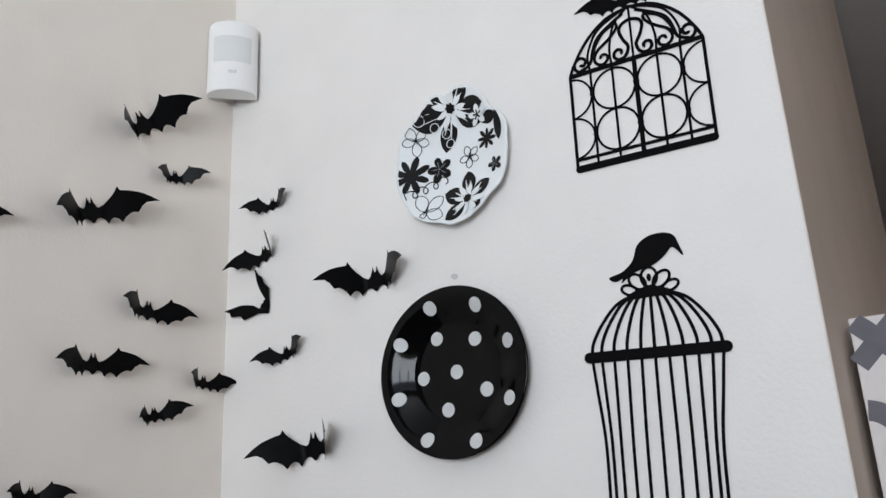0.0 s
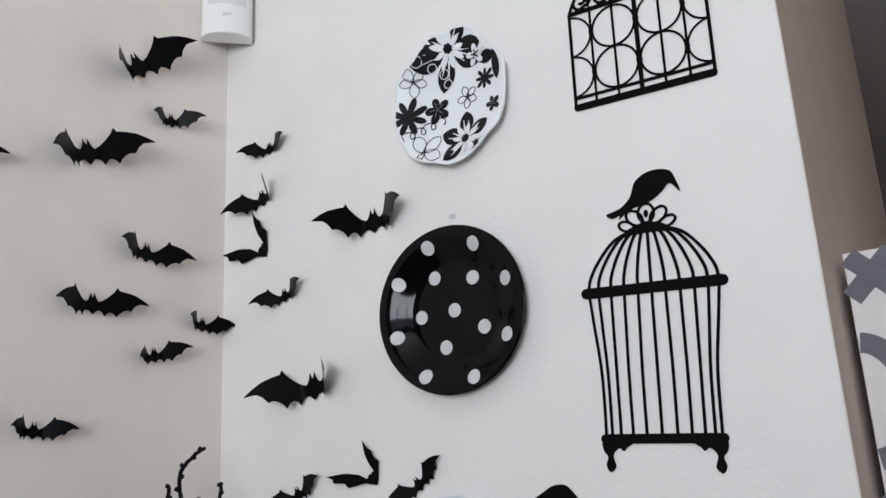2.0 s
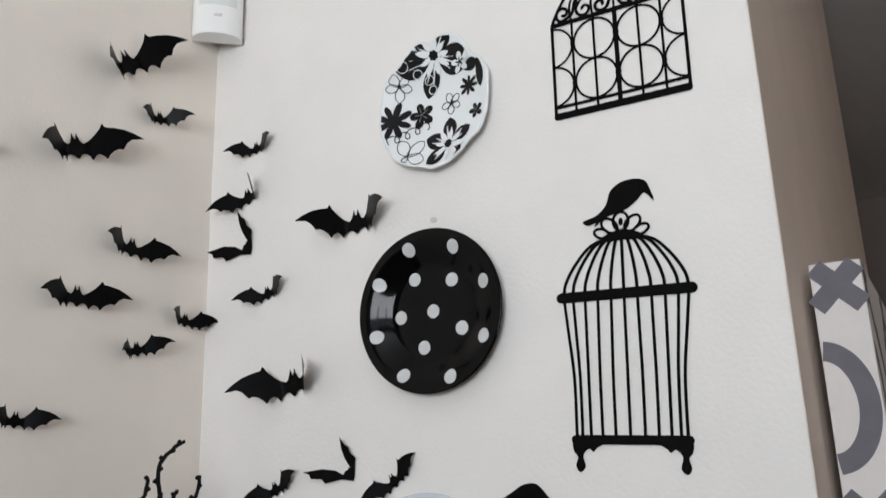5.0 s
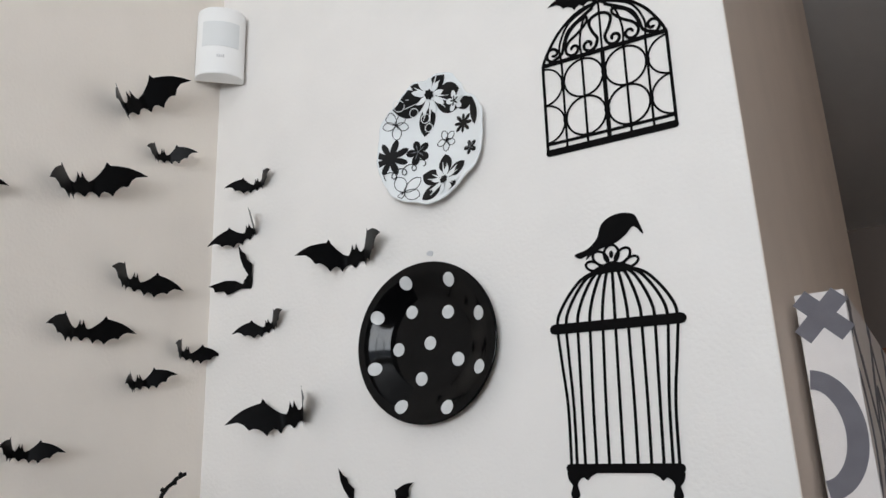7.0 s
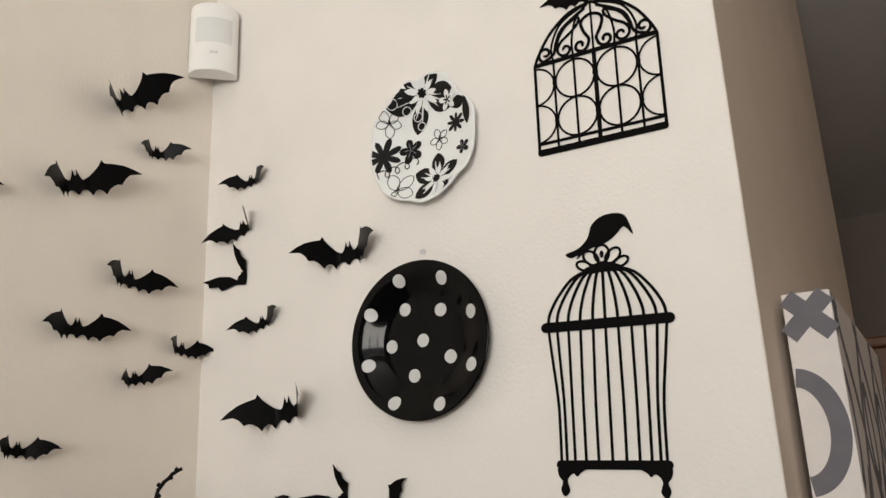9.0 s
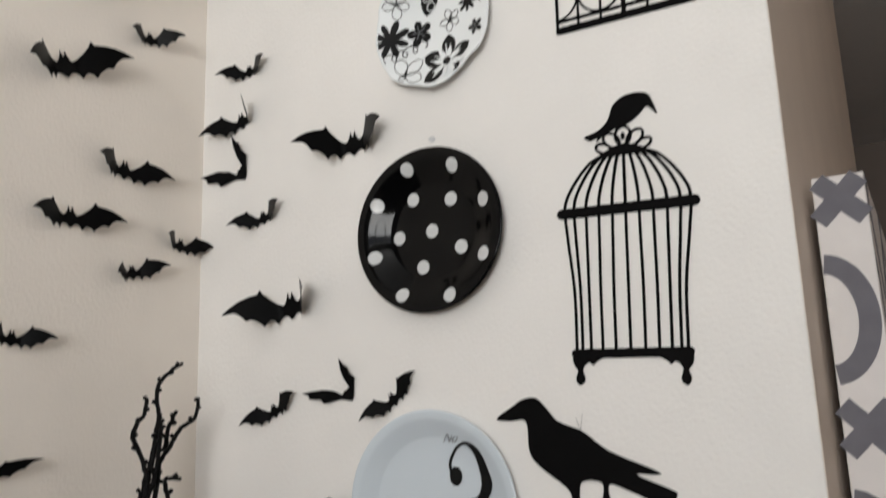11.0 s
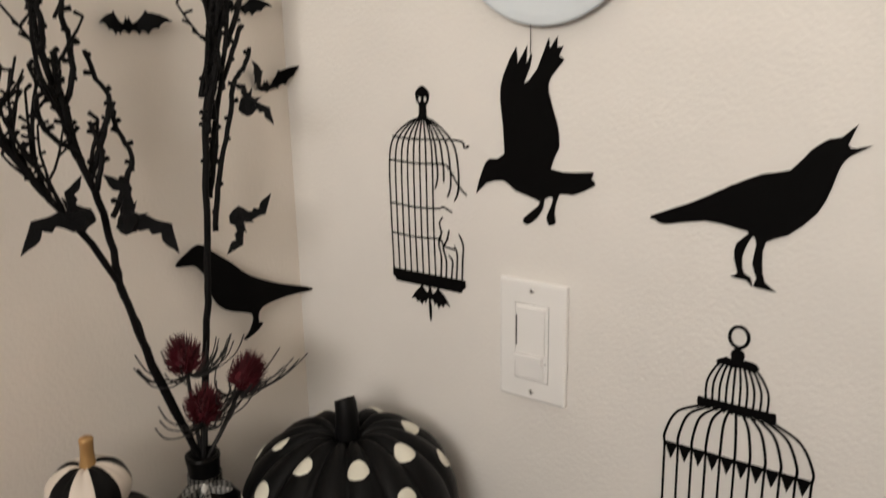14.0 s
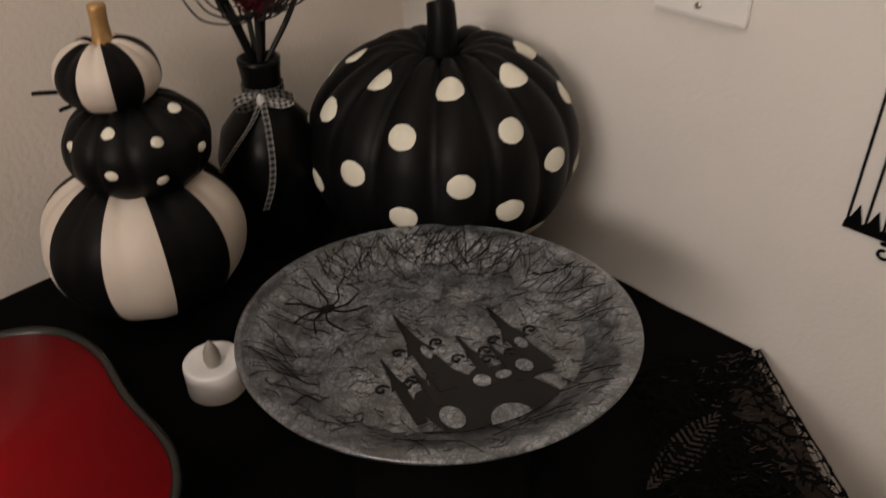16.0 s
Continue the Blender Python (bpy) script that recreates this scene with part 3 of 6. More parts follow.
RAVEN_FLYING = [(-0.0536, -0.0610), (-0.0345, -0.0572), (-0.0223, -0.0655), (0.0018, -0.0721), (-0.0043, -0.0803), (-0.0148, -0.0898), (-0.0106, -0.0946), (-0.0014, -0.0879), (0.0053, -0.0780), (0.0066, -0.0699), (0.0142, -0.0673), (0.0135, -0.0742), (0.0087, -0.0854), (0.0115, -0.0924), (0.0180, -0.0894), (0.0163, -0.0817), (0.0206, -0.0644), (0.0337, -0.0638), (0.0537, -0.0537), (0.0499, -0.0486), (0.0515, -0.0429), (0.0366, -0.0445), (0.0122, -0.0431), (0.0199, -0.0243), (0.0173, -0.0041), (0.0090, 0.0206), (0.0109, 0.0333), (0.0229, 0.0472), (0.0179, 0.0500), (0.0219, 0.0580), (0.0163, 0.0569), (0.0164, 0.0657), (0.0094, 0.0557), (0.0084, 0.0646), (-0.0023, 0.0393), (-0.0149, 0.0270), (-0.0093, 0.0410), (-0.0074, 0.0522), (-0.0128, 0.0440), (-0.0120, 0.0587), (-0.0212, 0.0437), (-0.0227, 0.0574), (-0.0354, 0.0338), (-0.0384, 0.0128), (-0.0339, -0.0330), (-0.0498, -0.0388), (-0.0564, -0.0476), (-0.0643, -0.0717)]
RAVEN_CALLING = [(0.0575, 0.0315), (0.0627, 0.0290), (0.0725, 0.0317), (0.0590, 0.0232), (0.0535, 0.0141), (0.0501, 0.0008), (0.0427, -0.0176), (0.0247, -0.0359), (0.0099, -0.0428), (0.0086, -0.0591), (0.0116, -0.0734), (0.0205, -0.0796), (0.0109, -0.0787), (0.0034, -0.0778), (0.0054, -0.0713), (0.0016, -0.0604), (0.0034, -0.0462), (0.0010, -0.0396), (-0.0024, -0.0448), (-0.0061, -0.0570), (-0.0040, -0.0684), (0.0010, -0.0712), (0.0030, -0.0783), (-0.0016, -0.0741), (-0.0102, -0.0733), (-0.0134, -0.0720), (-0.0085, -0.0692), (-0.0119, -0.0581), (-0.0109, -0.0462), (-0.0026, -0.0379), (-0.0102, -0.0353), (-0.0356, -0.0321), (-0.0669, -0.0386), (-0.0744, -0.0358), (-0.0785, -0.0329), (-0.0453, -0.0183), (-0.0178, -0.0031), (0.0041, 0.0072), (0.0223, 0.0114), (0.0346, 0.0263), (0.0456, 0.0346), (0.0534, 0.0362), (0.0623, 0.0453)]
RAVEN_SLIM = [(-0.060, 0.010), (-0.046, 0.021), (-0.033, 0.026), (-0.019, 0.016), (0.001, 0.000), (0.022, -0.018), (0.059, -0.036), (0.098, -0.050), (0.100, -0.054), (0.066, -0.052), (0.033, -0.056), (0.028, -0.070), (0.033, -0.073), (0.024, -0.080), (0.009, -0.085), (0.018, -0.076), (0.021, -0.060), (-0.010, -0.047), (-0.023, -0.031), (-0.027, -0.012), (-0.040, 0.006)]


def silhouette(name, outline, w, u, v, label, category, group="", thick=0.0008, lean=0.0, soft=4):
    ring = curve_pts(outline, soft, True) if soft else outline
    ob = part(name, slab(B(), [ring], 0, thick), VINYL)
    ob.matrix_world = on_wall(w, u, v) @ pose(0, 0, 0, 0, lean, 0)
    return tagged(ob, label, category, group)


silhouette("raven_cutout", RAVEN_STANDING, "R", 0.5, 1.6, "black raven silhouette standing, stuck on the wall", "raven cutout", "ravens on the walls")
silhouette("raven_cutout", RAVEN_FLYING, "R", 0.305, 1.3995, "black raven silhouette with raised wings on the wall", "raven cutout", "ravens on the walls", soft=2)
silhouette("raven_cutout", RAVEN_CALLING, "R", 0.486, 1.359, "black raven silhouette calling with open beak", "raven cutout", "ravens on the walls", soft=2)
silhouette("raven_cutout", RAVEN_SLIM, "L", -0.1020, 1.2510, "slim black raven cutout standing off the wall", "raven cutout", "ravens on the walls", 0.003, -4.0).location.x += 0.008

T = 0.0007


def spiral(cx, cy, r, turns, a0, sgn, n=26):
    return [(cx + r * (1 - 0.82 * i / (n - 1)) * math.cos(radians(a0) + sgn * 2 * math.pi * turns * i / (n - 1)), cy + r * (1 - 0.82 * i / (n - 1)) * math.sin(radians(a0) + sgn * 2 * math.pi * turns * i / (n - 1))) for i in range(n)]


# arched cage with rings
cage = thing("birdcage_decal", on_wall("R", 0.5275, 1.991, -1.0), "flat black arched birdcage decal with rings and scrolls", "birdcage decal", "birdcages on the wall")
part("base", slab(B(), [pill(-0.0655, 0.0655, -0.0028, 0.0042)], 0, T), VINYL, cage)
part("lower_rail", slab(B(), [[(-0.064, 0.0085), (0.064, 0.0085), (0.064, 0.0115), (-0.064, 0.0115)]], 0, T * 0.95), VINYL, cage)
part("upper_rail", slab(B(), [[(-0.0645, 0.0945), (0.0645, 0.0945), (0.0645, 0.099), (-0.0645, 0.099)]], 0, T * 0.97), VINYL, cage)
for i, x in enumerate((-0.0635, -0.043, -0.0215, 0, 0.0215, 0.043, 0.0635)):
    w_ = 0.0042 if x == 0 else (0.003 if abs(x) > 0.06 else 0.0023)
    part("bar", ribbon(B(), [(x, 0.002), (x, 0.096)], w_, 0, T * (0.8 + 0.02 * i)), VINYL, cage)
for cy in (0.0318, 0.0728):
    for cx in (-0.0215, 0.0215):
        part("ring", ribbon(B(), ring_pts(cx, cy, 0.0203), 0.0021, 0, T * 0.75, closed=True), VINYL, cage)
    for sx in (-1, 1):
        part("half_ring", ribbon(B(), ring_pts(sx * 0.064, cy, 0.0203, n=16, a0=-90 if sx < 0 else 90, a1=90 if sx < 0 else 270), 0.0019, 0, T * 0.75), VINYL, cage)
        part("clasp", slab(B(), [ring_pts(sx * 0.043, cy, 0.0024, 0.004, 10)], 0, T * 1.03), VINYL, cage)
    part("clasp", slab(B(), [ring_pts(0, cy, 0.0030, 0.004, 10)], 0, T * 1.04), VINYL, cage)
for sx in (-1, 1):
    part("dome_edge", ribbon(B(), curve_pts([(sx * 0.0635, 0.096), (sx * 0.0585, 0.108), (sx * 0.0445, 0.129), (sx * 0.023, 0.146), (0, 0.151)], 6), 0.0030, 0, T * 0.9), VINYL, cage)
    for x in (0.043, 0.0215):
        part("dome_rib", ribbon(B(), curve_pts([(sx * x, 0.097), (sx * x * 1.02, 0.115), (sx * x * 0.72, 0.138), (0, 0.152)], 6), 0.0022, 0, T * 0.86), VINYL, cage)
    # each half of the dome mirrors the other
    for mid_, size_, start, sense, tail, wide, thick in (((-0.0510, 0.1075), 0.0086, 255, -1, [(-0.0425, 0.1045), (-0.0385, 0.117), (-0.0335, 0.128), (-0.023, 0.1365), (-0.006, 0.146)], 0.0031, 0.83),
                                                         ((-0.0295, 0.1065), 0.0086, 150, 1, [(-0.0330, 0.1165), (-0.0220, 0.1240), (-0.0138, 0.1325), (-0.0145, 0.1380), (-0.0270, 0.1325), (-0.0350, 0.1225), (-0.0390, 0.1120)], 0.0029, 0.81),
                                                         ((-0.0130, 0.1062), 0.0080, -10, -1, [(-0.0040, 0.1110), (-0.0085, 0.1195), (-0.0112, 0.1290), (-0.0080, 0.1350), (0, 0.1380)], 0.0032, 0.82)):
        curl = spiral(mid_[0], mid_[1], size_, 1.1, start, sense)[::-1]
        line = curl[:-1] + curve_pts([curl[-1]] + tail, 5)
        part("scroll", ribbon(B(), [(-sx * x, y) for x, y in line], wide, 0, T * thick), VINYL, cage)
part("dome_rib", ribbon(B(), [(0, 0.097), (0, 0.153)], 0.0021, 0, T * 0.88), VINYL, cage)
mirror = [(-x, y) for x, y in HALF_BAT[::-1][1:-1]]
part("bat_finial", slab(B(), [[(x * 0.10 - 0.004, y * 0.10 + 0.161) for x, y in HALF_BAT + mirror]], 0, T * 1.05), VINYL, cage)

# tall cage with a bird on its crown
cage = thing("birdcage_decal", on_wall("R", 0.5145, 1.815, -2.4), "flat black tall birdcage decal with a bird on top", "birdcage decal", "birdcages on the wall")
part("band", slab(B(), [pill(-0.0632, 0.0632, -0.0048, 0.0048)], 0, T * 1.05), VINYL, cage)
part("base", slab(B(), [pill(-0.0525, 0.0525, -0.1285, -0.1205)], 0, T * 1.05), VINYL, cage)
TOPX, MIDX = (0.0, 0.0118, 0.0240, 0.0358, 0.0470, 0.0556), (0.0, 0.0128, 0.0245, 0.0350, 0.0428, 0.0482)
for i in range(11):
    k = i - 5
    sg = 1 if k > 0 else -1
    x, m = sg * TOPX[abs(k)], sg * MIDX[abs(k)]
    part("bar", ribbon(B(), curve_pts([(x, -0.003), (x * 0.6 + m * 0.4, -0.03), (m, -0.072), (m * 0.985, -0.122)], 6), 0.0026, 0, T * (0.8 + 0.01 * i)), VINYL, cage)
    apex = 0.0040 * k
    part("dome_rib", ribbon(B(), curve_pts([(x, 0.003), (x * 0.965, 0.013), (x * 0.81, 0.028), (x * 0.57, 0.043), (apex, 0.0535 - 0.0009 * abs(k))], 6), 0.0028, 0, T * (0.8 + 0.01 * i)), VINYL, cage)
part("crown", slab(B(), [curve_pts([(-0.022, 0.0475), (-0.015, 0.0535), (0, 0.0565), (0.015, 0.0535), (0.022, 0.0470), (0.012, 0.0470), (0, 0.0475), (-0.012, 0.0470)], 4, True)], 0, T * 1.02), VINYL, cage)
for cx, cy, rx, ry, turn in ((0, 0.0650, 0.0070, 0.0085, 0), (-0.0105, 0.0620, 0.0056, 0.0085, 48), (0.0105, 0.0620, 0.0056, 0.0085, -48), (-0.0180, 0.0555, 0.0042, 0.0072, 68), (0.0180, 0.0555, 0.0042, 0.0072, -68)):
    ca, sa = math.cos(radians(turn)), math.sin(radians(turn))
    part("crown_loop", ribbon(B(), [(cx + x * ca - y * sa, cy + x * sa + y * ca) for x, y in ring_pts(0, 0, rx, ry, 20)], 0.0024, 0, T * 0.98, closed=True), VINYL, cage)
part("crown_bead", slab(B(), [ring_pts(0, 0.0645, 0.0020, 0.0036, 10)], 0, T * 0.99), VINYL, cage)
for sx in (-1, 1):
    part("foot", slab(B(), [curve_pts([(sx * 0.0495, -0.126), (sx * 0.0505, -0.134), (sx * 0.0470, -0.139), (sx * 0.0490, -0.146), (sx * 0.0455, -0.1515), (sx * 0.0405, -0.147), (sx * 0.0425, -0.139), (sx * 0.0405, -0.1345), (sx * 0.0365, -0.132), (sx * 0.033, -0.1345), (sx * 0.030, -0.1315), (sx * 0.0255, -0.1275)], 3, True)], 0, T), VINYL, cage)
BIRD = [(-0.038, -0.0150), (-0.025, -0.0115), (-0.015, -0.003), (-0.010, 0.009), (0.000, 0.0155), (0.012, 0.0165), (0.022, 0.013), (0.026, 0.004), (0.0285, -0.007), (0.0205, 0.002), (0.013, -0.004), (0.002, -0.0105), (-0.016, -0.0145), (-0.027, -0.0215), (-0.026, -0.018), (-0.033, -0.0195)]
part("bird_topper", slab(B(), [curve_pts([(x * math.cos(0.042) - y * math.sin(0.042) + 0.002, x * math.sin(0.042) + y * math.cos(0.042) + 0.0852) for x, y in BIRD], 4, True)], 0, T * 1.06), VINYL, cage)

# broken cage with a skull finial
cage = thing("birdcage_decal", on_wall("R", 0.181, 1.235), "flat black broken birdcage decal with skull finial", "birdcage decal", "birdcages on the wall")
part("base", slab(B(), [[(-0.0425, 0.0070), (-0.0425, -0.0005), (-0.0395, -0.0025), (-0.0385, -0.0060), (0.042, -0.0060), (0.0432, -0.0025), (0.0465, -0.0005), (0.0465, 0.0070)]], 0, T), VINYL, cage)
skull_out = curve_pts([(-0.004, 0.162), (-0.004, 0.170), (-0.0072, 0.175), (-0.0075, 0.183), (0, 0.1885), (0.0075, 0.183), (0.0072, 0.175), (0.004, 0.170), (0.004, 0.162)], 4, True)
part("skull_finial", slab(B(), [skull_out, ring_pts(-0.0032, 0.1762, 0.0019, 0.0027, 10)[::-1], ring_pts(0.0032, 0.1762, 0.0019, 0.0027, 10)[::-1]], 0, T), VINYL, cage)
part("collar", slab(B(), [[(-0.006, 0.157), (0.006, 0.157), (0.004, 0.163), (-0.004, 0.163)]], 0, T * 1.02), VINYL, cage)
for i in range(8):
    x = -0.0425 + 0.0075 * i
    part("bar", ribbon(B(), curve_pts([(x + 0.0012, 0.004), (x, 0.06), (x, 0.115), (x * 0.86, 0.138), (x * 0.45, 0.153), (x * 0.12, 0.159)], 5), 0.0014, 0, T * (0.8 + 0.01 * i)), VINYL, cage)
for i, (x, low, bent) in enumerate(((0.015, 0.093, -0.002), (0.022, 0.100, 0.001), (0.030, 0.086, -0.003), (0.039, 0.083, -0.004))):
    part("broken_bar", ribbon(B(), curve_pts([(x + bent, low), (x + 0.001, low + 0.012), (x, 0.120), (x * 0.86, 0.138), (x * 0.45, 0.153), (x * 0.12, 0.159)], 5), [0.0008] + [0.0016] * 25, 0, T * (0.84 + 0.01 * i)), VINYL, cage)
for i, (x, high, bent) in enumerate(((0.0175, 0.052, 0.003), (0.0235, 0.046, 0.004), (0.030, 0.030, -0.003), (0.036, 0.040, -0.002), (0.0425, 0.052, -0.003))):
    part("broken_bar", ribbon(B(), curve_pts([(x, 0.005), (x + 0.001, high * 0.5), (x - bent * 0.6, high * 0.8), (x + bent, high)], 5), [0.0016] * 13 + [0.0013, 0.0010, 0.0007], 0, T * (0.84 + 0.01 * i)), VINYL, cage)
for y, x1, tail in ((0.140, 0.040, [(0.047, 0.134), (0.052, 0.136)]), (0.117, 0.022, [(0.030, 0.112), (0.040, 0.098), (0.049, 0.090)]), (0.074, 0.016, [(0.022, 0.076), (0.032, 0.072)]), (0.044, 0.016, [(0.022, 0.038), (0.035, 0.036)])):
    x0 = -0.0375 if y > 0.13 else -0.0425
    part("hoop", ribbon(B(), curve_pts([(x0, y), (-0.01, y - 0.0015), (x1, y)] + tail, 5), 0.0016, 0, T * 0.93), VINYL, cage)
for pts in ([(0.016, 0.040), (0.019, 0.050), (0.017, 0.060), (0.021, 0.066)], [(0.022, 0.038), (0.026, 0.046), (0.028, 0.054)], [(0.040, 0.098), (0.038, 0.088)]):
    part("splinter", ribbon(B(), curve_pts(pts, 4), 0.0014, 0, T * 0.9), VINYL, cage)
part("bat_pendant", slab(B(), [[(x * 0.048 + 0.004, y * 0.085 - 0.0120 - 0.024 * abs(x)) for x, y in HALF_BAT + mirror]], 0, T), VINYL, cage)
part("drop", slab(B(), [curve_pts([(0.0025, -0.004), (0.0045, -0.02), (0.0055, -0.032), (0.004, -0.042), (0.0025, -0.032), (0.0022, -0.02)], 3, True)], 0, T * 1.02), VINYL, cage)

# two-tiered cage with jagged bands
cage = thing("birdcage_decal", on_wall("R", 0.4865, 1.034), "flat black two-tiered birdcage decal with jagged bands", "birdcage decal", "birdcages on the wall")
part("hanging_ring", ribbon(B(), ring_pts(-0.004, 0.205, 0.0072, 0.0085, 20), 0.0026, 0, T, closed=True), VINYL, cage)
part("knob", slab(B(), [ring_pts(-0.004, 0.190, 0.0055, 0.0055, 12)], 0, T * 1.02), VINYL, cage)
part("cap", slab(B(), [[(-0.020, 0.183), (-0.013, 0.187), (-0.006, 0.186), (0.004, 0.187), (0.010, 0.186), (0.013, 0.1825), (0.009, 0.1785), (0, 0.180), (-0.008, 0.179), (-0.013, 0.1805), (-0.019, 0.180)]], 0, T * 1.03), VINYL, cage)
for i in range(10):
    k = -1 + 2 * i / 9
    part("upper_bar", ribbon(B(), curve_pts([(0.0235 * k - 0.0025, 0.147), (0.0235 * k - 0.0025, 0.163), (0.017 * k - 0.003, 0.177), (0.010 * k - 0.0035, 0.183)], 5), 0.0017, 0, T * (0.8 + 0.01 * i)), VINYL, cage)
zig = [(-0.0325, 0.149), (0.0275, 0.149)]
low = [(0.0285 - 0.0612 * j / 20, 0.1395 if j % 2 else 0.1425) for j in range(21)]
part("collar", slab(B(), [zig + low], 0, T * 1.05), VINYL, cage)
for i in range(11):
    k = -1 + 2 * i / 10
    part("dome_rib", ribbon(B(), curve_pts([(0.0575 * k, 0.100), (0.0575 * k, 0.110), (0.047 * k - 0.001, 0.131), (0.022 * k - 0.002, 0.1435)], 6), 0.0021, 0, T * (0.8 + 0.008 * i)), VINYL, cage)
    part("bar", ribbon(B(), [(0.0575 * k, 0.100), (0.0565 * k, 0.002)], 0.0019, 0, T * (0.8 + 0.008 * i)), VINYL, cage)
part("band", slab(B(), [[(-0.058, 0.0985), (0.058, 0.0985), (0.058, 0.1018), (-0.058, 0.1018)]], 0, T * 1.02), VINYL, cage)
part("base", slab(B(), [[(-0.0585, -0.0015), (0.0585, -0.0015), (0.0578, 0.0045), (-0.0578, 0.0045)]], 0, T * 1.02), VINYL, cage)
for i in range(10):
    x = -0.0575 + 0.0115 * (i + 0.5)
    part("jag", slab(B(), [[(x - 0.0047, 0.099), (x + 0.0002, 0.0865), (x + 0.0047, 0.099)]], 0, T * 0.97), VINYL, cage)
    part("jag", slab(B(), [[(x - 0.0047, 0.004), (x + 0.0047, 0.004), (x + 0.0004, 0.0175)]], 0, T * 0.97), VINYL, cage)
part("boss", slab(B(), [ring_pts(0.0, -0.0125, 0.0052, 0.0062, 14)], 0, T * 1.03), VINYL, cage)
part("stalk", slab(B(), [[(-0.003, -0.0015), (0.003, -0.0015), (0.002, -0.008), (-0.002, -0.008)]], 0, T * 0.96), VINYL, cage)
part("finial", slab(B(), [curve_pts([(-0.0013, -0.017), (0.0013, -0.017), (0.0026, -0.034), (0.0004, -0.052), (-0.0014, -0.034)], 4, True)], 0, T * 0.98), VINYL, cage)
for sx in (-1, 1):
    sp = spiral(sx * 0.030, -0.0095, 0.0068, 1.15, 60 if sx > 0 else 120, -sx * -1)[::-1]
    part("scroll", ribbon(B(), sp[:-1] + curve_pts([sp[-1], (sx * 0.024, -0.0045), (sx * 0.016, -0.012), (sx * 0.004, -0.0135)], 5), 0.0022, 0, T * 0.95), VINYL, cage)
    part("scroll_leaf", slab(B(), [[(sx * 0.018, -0.0105), (sx * 0.0205, -0.0165), (sx * 0.010, -0.0145)][::sx]], 0, T * 0.9), VINYL, cage)

# tiny marks on the wall
ob = part("wall_patch", slab(B(), [curve_pts([(-0.004, 0), (-0.002, 0.0025), (0.003, 0.002), (0.004, -0.001), (0.002, -0.003), (-0.002, -0.0022)], 3, True)], 0, 0.0006), GREYMARK)
ob.matrix_world = on_wall("R", 0.323, 1.916)
tagged(ob, "small grey nail mark on the wall", "wall mark")
ob = part("thread", tube(B(), [(0, 0, 0.002), (0.0003, -0.014, 0.002), (0, -0.028, 0.002)], 0.00035, sides=5), VINYL)
ob.matrix_world = on_wall("R", 0.297, 1.475)
tagged(ob, "thin dark thread hanging below the plate", "thread")
ob = part("loose_fibre", tube(B(), curve_pts([(-0.003, -0.009, 0.001), (-0.001, -0.002, 0.002), (0.0, 0.006, 0.001)], 4), 0.0002, 0.0001, 4), VINYL)
bm = bmesh.new()
bm.from_mesh(ob.data)
tube(bm, curve_pts([(-0.003, -0.009, 0.001), (-0.004, -0.003, 0.002), (-0.006, 0.003, 0.001)], 4), 0.0002, 0.0001, 4)
bm.to_mesh(ob.data)
bm.free()
ob.matrix_world = on_wall("R", 0.463, 1.636)
tagged(ob, "wispy dark fibres sticking out above the raven", "fibre")


# ---- plates on the wall ----
def rise(s):
    """How a plate climbs from its well (0) to its rim (1): a steep wall, then a flatter lip."""
    a = min(s / 0.74, 1.0)
    a = 0.75 * a + 0.25 * a * a * (3 - 2 * a)
    return 0.90 * a + 0.10 * max(0.0, (s - 0.74) / 0.26)


def dish(well, rim, depth, foot=0.003):
    """Height of a plate's face above its back, by distance from the middle."""
    def h(x, y):
        r = math.hypot(x, y)
        return foot + depth * rise(min(max((r - well) / (rim - well), 0.0), 1.0))
    return h


def plate_body(well, rim, depth, foot=0.003, wave=None, n=72):
    face = [(0.001, foot)] + [(well * k / 4, foot) for k in (1, 2, 3)]
    face += [(well + (rim - well) * s, foot + depth * rise(s)) for s in (0.0, 0.06, 0.15, 0.28, 0.42, 0.56, 0.68, 0.74, 0.82, 0.92, 1.0)]
    back = [(rim + 0.0010, foot + depth - 0.0003), (rim + 0.0014, foot + depth - 0.0012), (rim + 0.0008, foot + depth - 0.0024), (rim * 0.95, foot + depth * 0.8 - 0.0025), (well * 1.02, 0.0008), (well * 0.9, 0.0), (0.001, 0.0)]
    return lathe(B(), (face + back)[::-1], n, wave=wave)


def disc_on(cx, cy, r, lift, dz=0.0004, n=20, squash=1.0):
    bm = B()
    mid = bm.verts.new((cx, cy, lift(cx, cy) + dz))
    rings = []
    for f in (0.5, 1.0):
        rings.append([bm.verts.new((cx + f * r * math.cos(2 * math.pi * i / n), cy + f * r * squash * math.sin(2 * math.pi * i / n), lift(cx + f * r * math.cos(2 * math.pi * i / n), cy + f * r * squash * math.sin(2 * math.pi * i / n)) + dz)) for i in range(n)])
    for i in range(n):
        j = (i + 1) % n
        bm.faces.new((mid, rings[0][i], rings[0][j]))
        bm.faces.new((rings[0][i], rings[1][i], rings[1][j], rings[0][j]))
    return bm


